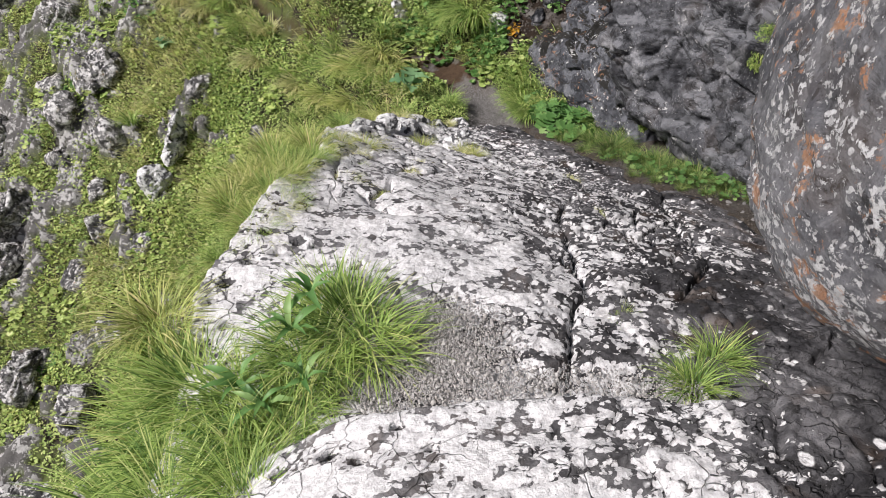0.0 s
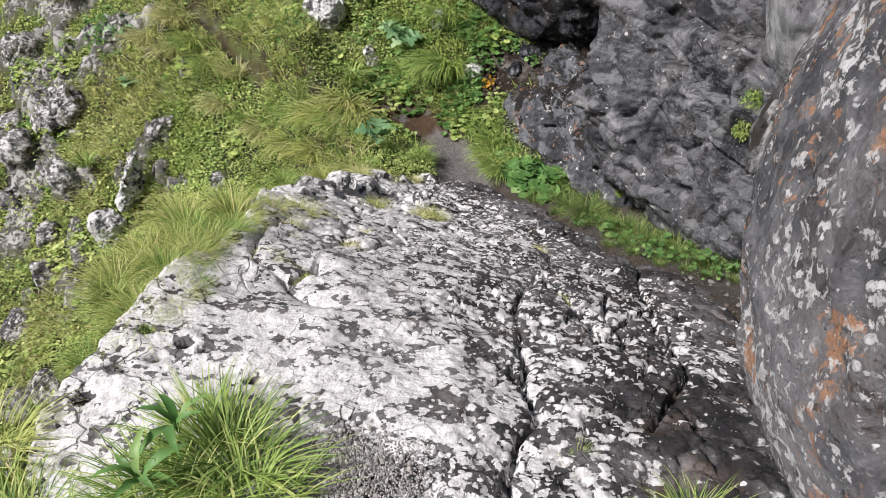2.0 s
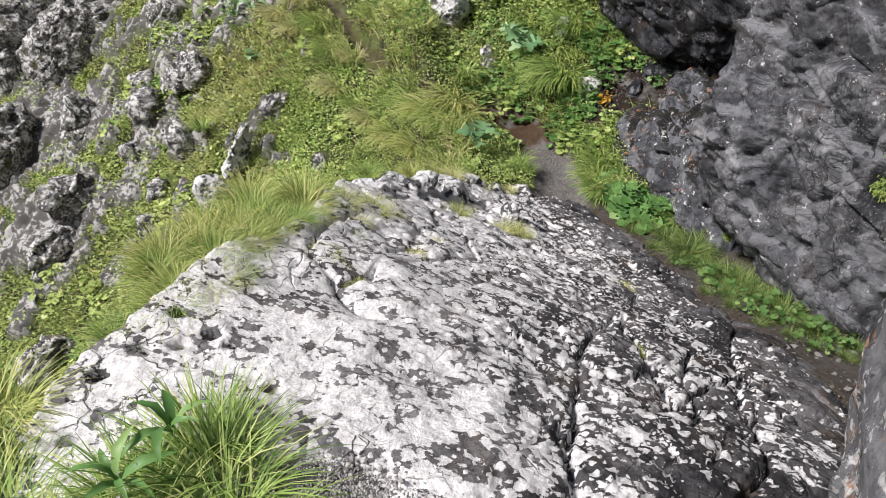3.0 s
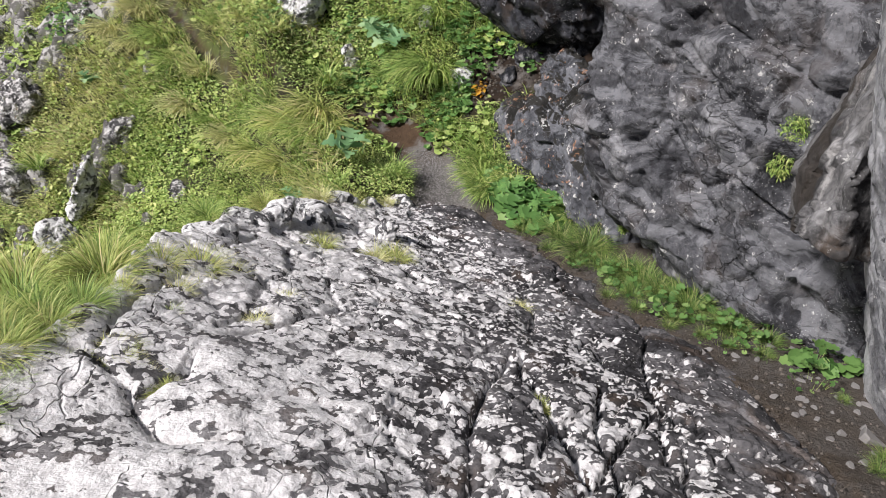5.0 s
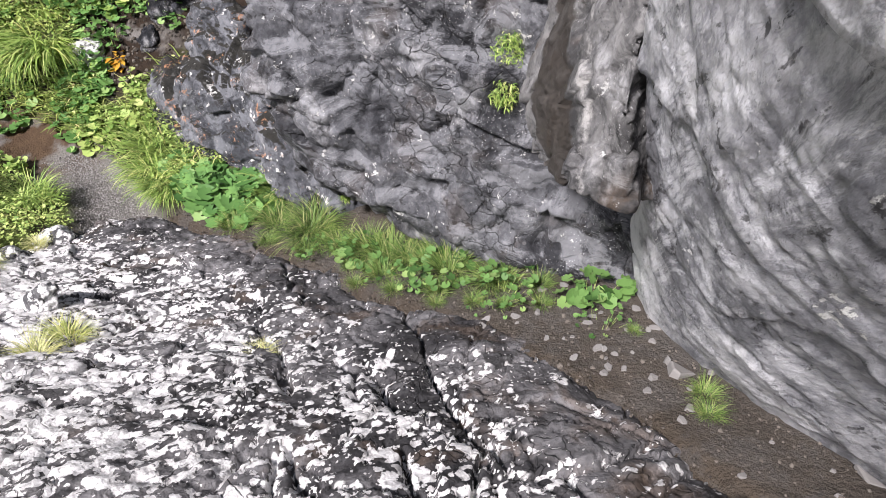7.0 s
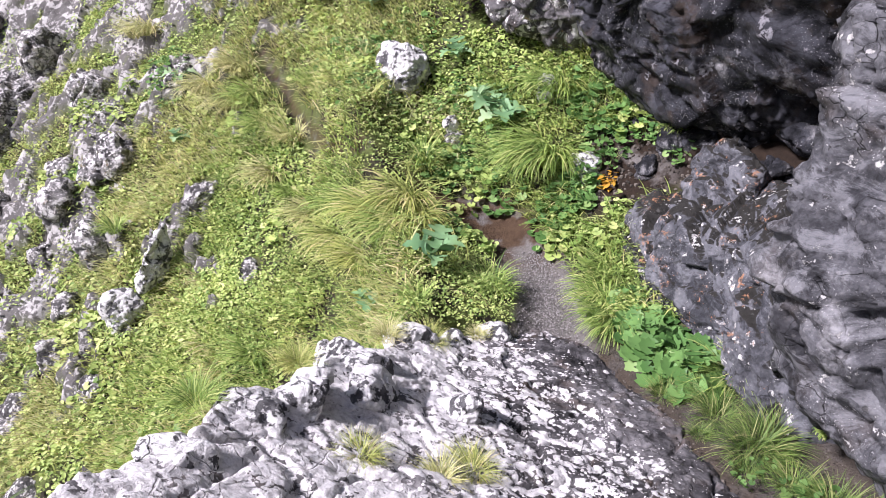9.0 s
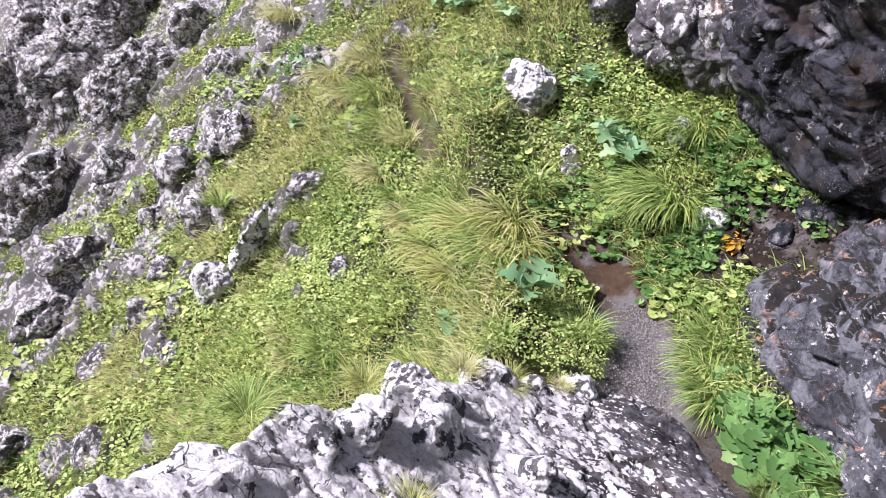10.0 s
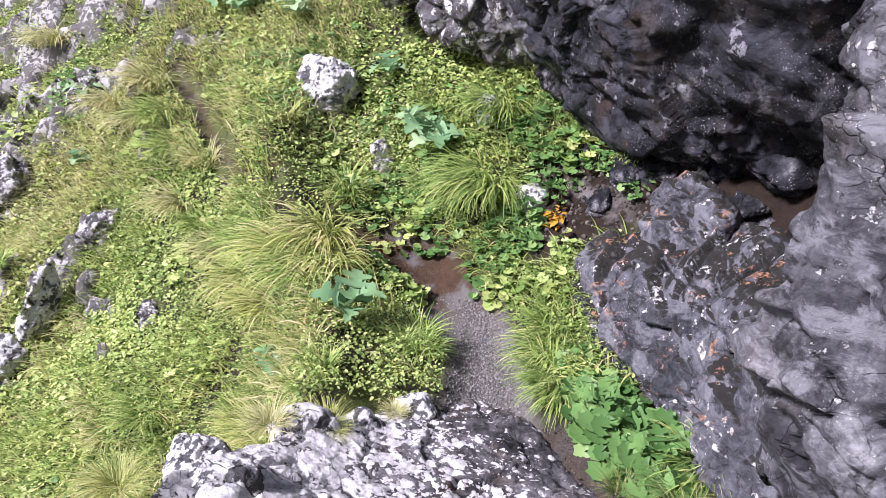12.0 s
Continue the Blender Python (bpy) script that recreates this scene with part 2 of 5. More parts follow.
def rock_material(name, dark, light, lichen=0.5, grain=26.0, squeeze=1.0, orange=0.0, streaks=0.0, brown=0.0, cover=None, white=(0.66, 0.66, 0.64), moss=0.0, top=0.0, block=1.0, bedded=False, mottle=0.0, cracked=0.0, patchy=0.0, stained=False):
    """Weathered limestone: two greys, crusts of white lichen (lichen: its share), spots of orange lichen, pale run-off streaks."""
    n = Nodes(name)
    if bedded:
        n.xyz = n.stretch(1, 1, 1, (0, 0, -45))
        n.xyz = n.stretch(1, 1, 1, (0, -47, 0))
        n.xyz = n.stretch(0.42, 1, 1)
    big = n.noise(1.7, 4, 0.6, 0.4)
    mid = n.noise(8, 6, 0.65, 0.3)
    fine = n.noise(42, 5, 0.62)
    col = n.mix(n.ramp(n.math('ADD', n.math('MULTIPLY', big, 0.55), n.math('MULTIPLY', mid, 0.45)), 0.40, 0.60), dark, light)
    col = n.mix(n.ramp(fine, 0.34, 0.62), n.mix(1.0, col, (0.66, 0.66, 0.68), 'MULTIPLY'), col)
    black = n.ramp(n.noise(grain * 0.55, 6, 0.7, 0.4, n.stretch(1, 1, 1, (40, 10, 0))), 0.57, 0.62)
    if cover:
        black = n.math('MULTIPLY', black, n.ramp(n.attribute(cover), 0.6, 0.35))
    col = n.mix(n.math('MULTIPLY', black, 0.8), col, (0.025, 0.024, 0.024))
    if brown:
        col = n.mix(n.math('MULTIPLY', n.ramp(n.noise(3.1, 5, 0.6, 0.5), 0.52, 0.66), brown), col, (0.16, 0.105, 0.065))
    if mottle:
        pale = n.ramp(n.noise(3.6, 10, 0.72, 0.8, n.stretch(1, 1, 1.5, (15, 25, 0))), 0.49, 0.58)
        col = n.mix(n.math('MULTIPLY', pale, mottle), col, n.mix(n.noise(30, 5, 0.7), (light[0] * 1.25, light[1] * 1.25, light[2] * 1.25), (light[0] * 2.1, light[1] * 2.1, light[2] * 2.08)))
        speck = n.math('MULTIPLY', n.ramp(n.noise(95, 4, 0.6), 0.62, 0.66), n.ramp(n.noise(2.6, 4, 0.6), 0.46, 0.62))
        col = n.mix(n.math('MULTIPLY', speck, min(1.0, mottle * 1.3)), col, (0.62, 0.62, 0.62))
        dim = n.ramp(n.noise(2.4, 9, 0.72, 0.6, n.stretch(1, 1, 1, (-20, 50, 10))), 0.52, 0.62)
        col = n.mix(n.math('MULTIPLY', dim, 0.75 * mottle), col, (dark[0] * 0.55, dark[1] * 0.55, dark[2] * 0.6))
    if streaks:
        s = n.noise(2.1, 9, 0.68, 0.1, n.stretch(1.2, 1.2, 0.7, (18, -20, 0)))
        col = n.mix(n.math('MULTIPLY', n.ramp(s, 0.60 - 0.11 * streaks, 0.74 - 0.10 * streaks), streaks), col, (0.7, 0.7, 0.71))
        d = n.noise(2.7, 8, 0.72, 0.2, n.stretch(1.2, 1.2, 0.9, (-30, 15, 0)))
        col = n.mix(n.math('MULTIPLY', n.ramp(d, 0.55, 0.64), 0.25 if bedded else 0.55), col, n.mix(1.0, col, (0.3, 0.3, 0.33), 'MULTIPLY'))
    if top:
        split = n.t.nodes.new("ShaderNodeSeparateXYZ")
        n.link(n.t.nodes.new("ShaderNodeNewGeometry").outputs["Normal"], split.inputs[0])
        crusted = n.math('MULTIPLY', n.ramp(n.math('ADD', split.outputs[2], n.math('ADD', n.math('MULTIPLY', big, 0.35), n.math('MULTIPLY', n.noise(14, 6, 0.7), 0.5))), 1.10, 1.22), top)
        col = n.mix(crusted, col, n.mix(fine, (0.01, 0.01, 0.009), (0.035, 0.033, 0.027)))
    if cover:
        pale = n.ramp(n.attribute(cover), 0.42, 0.68)
        col = n.mix(n.math('MULTIPLY', pale, 0.3), col, n.mix(n.ramp(n.math('ADD', n.math('MULTIPLY', mid, 0.5), n.math('MULTIPLY', fine, 0.5)), 0.4, 0.6), (0.15, 0.145, 0.145), (0.36, 0.35, 0.345)))
    flat = n.stretch(1, squeeze, squeeze)
    bent = n.warped(3.0, 0.22)
    seam = n.ramp(n.cell(3.1, 'DISTANCE_TO_EDGE', at=bent), 0.0, 0.014)
    seam = n.math('MAXIMUM', seam, n.ramp(n.noise(1.6, 3), 0.40, 0.48))
    blocks = n.math('ADD', n.math('MULTIPLY', n.cell(5.5, at=bent, out="Color"), 0.6), n.math('MULTIPLY', n.cell(14.0, at=bent, out="Color"), 0.3))
    col = n.mix(n.math('MULTIPLY', n.math('SUBTRACT', 1.0, seam), 0.8 * block), col, (0.014, 0.013, 0.012))
    if cracked:
        thin = n.ramp(n.cell(6.5, 'DISTANCE_TO_EDGE', at=n.warped(5.0, 0.16, n.stretch(1.0, 1.0, 1.7, (20, -25, 30)))), 0.0, 0.02)
        thin = n.math('MAXIMUM', thin, n.ramp(n.noise(2.3, 3), 0.56, 0.46))
        col = n.mix(n.math('MULTIPLY', n.math('SUBTRACT', 1.0, thin), 0.85 * cracked), col, (0.012, 0.012, 0.012))
    spots = n.noise(grain, 9, 0.68, 0.2, flat)
    patch = n.noise(patchy or grain * 0.3, 5, 0.6, 0.3, flat)
    amount = n.math('ADD', n.math('MULTIPLY', spots, 0.55), n.math('MULTIPLY', patch, 0.45))
    level = 0.72 - 0.42 * lichen
    if cover:
        amount = n.math('ADD', amount, n.math('MULTIPLY', n.math('SUBTRACT', n.attribute(cover), 0.5), 0.34))
        level = 0.5
    crust = n.ramp(amount, level, level + 0.022)
    if cover:
        crust = n.ramp(amount, 0.56, 0.575)
        edge = n.warped(40.0, 0.022)
        for scale, turn, reach in ((9.5, 15, 0.40), (19.0, 50, 0.40), (38.0, 80, 0.36)):
            disc = n.math('SUBTRACT', n.cell(scale, at=edge), n.math('MULTIPLY', n.math('SUBTRACT', amount, 0.5), 2.3))
            crust = n.math('MAXIMUM', crust, n.ramp(disc, reach + 0.02, reach - 0.02))
    round_spots = n.ramp(n.cell(grain * 0.75, at=n.stretch(1, 1, 1, (20, 30, 0))), 0.30, 0.22)
    gate = n.ramp(n.noise(grain * 0.35, 3, 0.6), 0.52, 0.6)
    crust = n.math('MAXIMUM', crust, n.math('MULTIPLY', n.math('MULTIPLY', round_spots, gate), min(1.0, lichen * 1.8) if cover or lichen > 0.4 else 0.1))
    tone = n.mix(n.ramp(n.noise(38, 6, 0.75), 0.34, 0.58), (white[0] * 0.64, white[1] * 0.63, white[2] * 0.635), white)
    col = n.mix(crust, col, tone)
    if stained:
        worn = n.math('MULTIPLY', n.noise(9, 7, 0.7), 0.7)
        col = n.mix(n.ramp(n.math('ADD', n.attribute("damp"), worn), 0.72, 0.95, 0.0, 0.85), col, n.mix(fine, (0.018, 0.015, 0.012), (0.06, 0.048, 0.038)))
        col = n.mix(n.ramp(n.math('MULTIPLY', n.attribute("lime"), n.noise(11, 8, 0.75)), 0.40, 0.58, 0.0, 0.75), col, n.mix(fine, (0.3, 0.29, 0.28), (0.6, 0.59, 0.57)))
    if orange:
        o = n.ramp(n.math('ADD', n.math('MULTIPLY', n.noise(5.0, 3, 0.6), 0.45), n.math('MULTIPLY', n.noise(24.0, 7, 0.75, 0.5), 0.55)), 0.60 - 0.07 * orange, 0.64 - 0.07 * orange)
        col = n.mix(n.math('MULTIPLY', o, 0.85), col, n.mix(n.noise(40, 3), (0.40, 0.16, 0.08), (0.46, 0.28, 0.16)))
    if moss:
        col = n.mix(n.math('MULTIPLY', n.ramp(n.noise(5.0, 5, 0.65), 0.56, 0.64), moss), col, (0.07, 0.085, 0.03))
    h = n.math('ADD', n.math('MULTIPLY', mid, 0.22 if cover else 0.5), n.math('MULTIPLY', fine, 0.3))
    h = n.math('ADD', h, n.math('MULTIPLY', blocks, 0.55 * block))
    h = n.math('ADD', h, n.math('MULTIPLY', seam, 0.5 * block))
    if mottle:
        h = n.math('ADD', h, n.math('MULTIPLY', n.noise(17, 9, 0.72, 0.5), 0.6))
    if cracked:
        h = n.math('ADD', h, n.math('MULTIPLY', thin, 0.5))
    normal = n.bump(n.math('ADD', h, n.math('MULTIPLY', crust, 0.10)), 0.035, 0.9)
    normal = n.bump(n.noise(110, 4, 0.6), 0.004, 0.7, normal)
    return n.finish(col, n.ramp(fine, 0.2, 0.8, 0.75, 0.95), normal, 0.25)


def leaf_material(name, a, b, c, through=0.3, rough=0.55):
    n = Nodes(name)
    geo = n.t.nodes.new("ShaderNodeNewGeometry")
    rnd = geo.outputs["Random Per Island"]
    info = n.t.nodes.new("ShaderNodeObjectInfo").outputs["Random"]
    v = n.math('FRACT', n.math('ADD', rnd, info))
    col = n.mix(n.ramp(v, 0.0, 0.6), a, b)
    col = n.mix(n.ramp(v, 0.72, 1.0), col, c)
    col = n.mix(n.math('MULTIPLY', n.ramp(n.noise(2.2, 3), 0.35, 0.7), 0.55), col, n.mix(1.0, col, (1.14, 1.06, 0.92), 'MULTIPLY'))
    n.finish(col, rough, None, 0.3)
    tr = n.t.nodes.new("ShaderNodeBsdfTranslucent")
    n.link(col, tr.inputs["Color"])
    mx = n.t.nodes.new("ShaderNodeMixShader")
    mx.inputs[0].default_value = through
    n.t.links.new(n.bsdf.outputs[0], mx.inputs[1])
    n.t.links.new(tr.outputs[0], mx.inputs[2])
    n.t.links.new(mx.outputs[0], n.t.nodes["Material Output"].inputs["Surface"])
    return n.mat


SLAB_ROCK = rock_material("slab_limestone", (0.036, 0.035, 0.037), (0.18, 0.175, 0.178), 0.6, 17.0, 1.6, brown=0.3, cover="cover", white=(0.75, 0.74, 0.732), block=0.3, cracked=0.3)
BOULDER_ROCK = rock_material("boulder_limestone", (0.075, 0.077, 0.085), (0.2, 0.2, 0.21), 0.472, 44.0, orange=0.68, brown=0.2, white=(0.64, 0.64, 0.64), block=0.1, mottle=0.35, patchy=2.0)
WALL_ROCK = rock_material("blue_grey_limestone", (0.2, 0.203, 0.215), (0.5, 0.503, 0.52), 0.27, 34.0, streaks=1.0, block=0.08, bedded=True, mottle=0.45)
KNOB_ROCK = rock_material("dark_rib_limestone", (0.06, 0.059, 0.058), (0.19, 0.187, 0.185), 0.27, 26.0, streaks=0.5, brown=0.4, block=0.15, mottle=0.5, stained=True)
NOSE_ROCK = rock_material("broken_limestone", (0.032, 0.033, 0.037), (0.15, 0.153, 0.163), 0.3, 26.0, brown=0.12, streaks=0.4, block=0.4, mottle=0.65, cracked=0.8)
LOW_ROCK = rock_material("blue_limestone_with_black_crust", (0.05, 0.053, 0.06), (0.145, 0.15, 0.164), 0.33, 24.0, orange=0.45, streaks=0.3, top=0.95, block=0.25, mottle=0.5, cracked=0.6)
# Near-black: the shade under the overhang is put into this rock's colour.
DARK_ROCK = rock_material("shade_dark_limestone", (0.006, 0.007, 0.009), (0.042, 0.044, 0.052), 0.33, 14.0, streaks=0.45, brown=0.2, white=(0.3, 0.3, 0.32), block=0.4, mottle=0.7, cracked=0.4)
UPPER_ROCK = rock_material("rusty_lichened_limestone", (0.042, 0.04, 0.042), (0.165, 0.16, 0.16), 0.48, 15.0, orange=0.3, brown=0.4, block=0.4, mottle=0.5, cracked=0.3)
HILL_ROCK = rock_material("lichened_hill_limestone", (0.05, 0.049, 0.049), (0.2, 0.196, 0.19), 0.52, 24.0, orange=0.2, brown=0.35, moss=0.7, white=(0.72, 0.71, 0.69), block=0.5, mottle=0.6, cracked=0.4)
WHITE_ROCK = rock_material("white_lichened_limestone", (0.08, 0.08, 0.083), (0.24, 0.24, 0.24), 0.63, 17.0, white=(0.74, 0.74, 0.73))
GRASS = leaf_material("grass_blades", (0.17, 0.22, 0.055), (0.50, 0.56, 0.18), (0.78, 0.70, 0.38))
PALE_GRASS = leaf_material("pale_grass_blades", (0.26, 0.29, 0.11), (0.60, 0.61, 0.28), (0.78, 0.70, 0.45))
LUSH_GRASS = leaf_material("lush_grass_blades", (0.10, 0.19, 0.045), (0.35, 0.49, 0.13), (0.64, 0.68, 0.28))
HERB = leaf_material("herb_leaves", (0.15, 0.26, 0.06), (0.42, 0.55, 0.17), (0.62, 0.69, 0.28), 0.25)
YELLOW_HERB = leaf_material("yellow_green_herb_leaves", (0.27, 0.38, 0.10), (0.52, 0.64, 0.22), (0.74, 0.76, 0.36), 0.25)
BIG_LEAF = leaf_material("broad_leaves", (0.07, 0.17, 0.045), (0.15, 0.30, 0.09), (0.27, 0.42, 0.15), 0.22, 0.45)
BLUISH_LEAF = leaf_material("bluish_broad_leaves", (0.13, 0.27, 0.13), (0.22, 0.39, 0.19), (0.35, 0.50, 0.28), 0.22, 0.45)


def earth_material():
    n = Nodes("hillside_earth")
    rocky, path = n.attribute("rocky"), n.attribute("path")
    soil = n.mix(n.noise(14, 5, 0.65), (0.014, 0.012, 0.009), (0.05, 0.042, 0.03))
    soil = n.mix(n.attribute("bare"), soil, n.mix(n.noise(11, 7, 0.7), (0.016, 0.013, 0.01), (0.12, 0.094, 0.07)))
    soil = n.mix(n.math('MULTIPLY', n.attribute("bare"), n.ramp(n.noise(4.5, 6, 0.72, 0.4), 0.46, 0.6)), soil, n.mix(n.noise(60, 4, 0.7), (0.035, 0.03, 0.026), (0.13, 0.115, 0.1)))
    turf = n.mix(n.noise(9, 5, 0.7), (0.045, 0.065, 0.016), (0.15, 0.18, 0.055))
    col = n.mix(n.math('MAXIMUM', n.ramp(n.noise(3.0, 4, 0.6), 0.45, 0.6), n.attribute("bare")), turf, soil)
    grit = n.mix(n.noise(90, 4, 0.7), (0.085, 0.08, 0.074), (0.25, 0.235, 0.22))
    mud = n.mix(n.noise(12, 4), (0.035, 0.021, 0.013), (0.12, 0.078, 0.047))
    # Brown mud goes near black in the hollow, painting the overhang's shade.
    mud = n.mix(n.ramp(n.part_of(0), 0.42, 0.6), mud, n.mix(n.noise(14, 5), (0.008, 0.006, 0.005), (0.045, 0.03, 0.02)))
    y = n.part_of(1)
    wet = n.math('MULTIPLY', n.ramp(y, 7.3, 7.75), n.ramp(n.noise(5, 3), 0.3, 0.5))
    # Spreads the blackened mud over the ground that the cliff should shade.
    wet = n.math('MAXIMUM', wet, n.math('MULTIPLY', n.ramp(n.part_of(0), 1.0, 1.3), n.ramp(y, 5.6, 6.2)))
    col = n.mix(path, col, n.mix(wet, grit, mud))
    grey = n.mix(n.noise(6, 6, 0.65, 0.3), (0.06, 0.057, 0.054), (0.2, 0.193, 0.184))
    crust = n.ramp(n.math('ADD', n.math('MULTIPLY', n.noise(13, 6, 0.65, 0.3), 0.6), n.math('MULTIPLY', n.noise(3, 3), 0.4)), 0.51, 0.54)
    col = n.mix(rocky, col, n.mix(crust, grey, n.mix(n.noise(40), (0.32, 0.315, 0.3), (0.62, 0.61, 0.59))))
    normal = n.bump(n.math('ADD', n.noise(9, 6, 0.7), n.math('MULTIPLY', n.noise(70, 4, 0.7), 0.3)), 0.05, 0.9)
    return n.finish(col, 0.9, normal, 0.2)


# Darker copies of the herb and grass colours, with the gully's shade in them.
SHADE_HERB = leaf_material("shade_dark_herb_leaves", (0.05, 0.12, 0.03), (0.13, 0.25, 0.07), (0.26, 0.38, 0.13), 0.2)
SHADE_GRASS = leaf_material("shade_dark_grass_blades", (0.05, 0.10, 0.025), (0.18, 0.28, 0.07), (0.40, 0.40, 0.18), 0.25)
EARTH = earth_material()

# ---- ground ----


def spaced(edges):
    return np.concatenate([np.arange(a, b, s) for a, b, s in edges])


def build_ground():
    xs = spaced([(-90, -20, 3.5), (-20, -12, 0.5), (-12, -5, 0.075), (-5, 3, 0.05), (3, 8, 0.5), (8, 61, 4)])
    ys = spaced([(-60, -4, 4), (-4, 0, 0.25), (0, 5, 0.08), (5, 10.5, 0.05), (10.5, 15, 0.1), (15, 24, 0.5), (24, 101, 4)])
    gx, gy = np.meshgrid(xs, ys)
    x, y = gx.ravel(), gy.ravel()
    z = ground_level(x, y)
    under = (x > along(y, LEFT_EDGE) - 0.6) & (x < along(y, RIGHT_EDGE)) & (y < 6.5)
    z = z - 0.12 * under
    me = mesh_of("ground", np.stack([x, y, z], 1), grid_tris(len(xs), len(ys)))
    off = step(0.0, -0.6, x - along(y, LEFT_EDGE))
    far = np.maximum(step(16, 22, y), step(-12, -16, x))
    field("rocky", me, np.clip(np.maximum(rockiness(x, y) * off, 0.5 * far) , 0, 1))
    gutter = step(0.0, 0.15, x - along(y, RIGHT_EDGE)) * (y < 6.5)
    field("bare", me, step(-0.5, -0.3, x - along(y, RIGHT_EDGE)) * step(6.9, 6.3, y))
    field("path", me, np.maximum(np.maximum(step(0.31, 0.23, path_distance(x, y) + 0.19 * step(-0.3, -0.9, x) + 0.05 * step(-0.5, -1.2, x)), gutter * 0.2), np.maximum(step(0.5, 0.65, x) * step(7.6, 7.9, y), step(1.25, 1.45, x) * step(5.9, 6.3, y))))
    tagged(put("ground", me, EARTH), "steep grassy mountainside with bare earth and limestone", "ground", kind="structure")


build_ground()


JOINTS = [[(0.92, 4.49), (0.6, 3.0), (0.50, 2.03), (0.40, 1.71), (0.39, 1.45)], [(0.86, 4.13), (0.75, 3.49), (0.83, 3.14), (0.89, 2.7)], [(1.23, 3.75), (1.06, 3.23), (0.97, 2.6)],
          [(1.61, 4.46), (1.43, 3.68), (1.28, 3.23), (1.2, 2.87)], [(-0.85, 2.95), (-0.62, 2.92), (-0.42, 2.85), (-0.28, 2.66), (-0.1, 2.62)], [(-0.38, 2.84), (-0.31, 3.1), (-0.32, 3.41), (-0.42, 3.81)],
          [(-0.31, 3.1), (-0.12, 3.42), (0.15, 4.08)], [(-0.6, 2.93), (-0.66, 3.3), (-0.6, 3.6)], [(0.82, 2.6), (1.31, 3.24), (1.19, 2.42), (0.91, 2.0)], [(-0.5, 4.5), (0.1, 4.62), (0.5, 4.9), (0.9, 4.8)], [(-0.6, 5.3), (-0.1, 5.5), (0.3, 5.2)]]


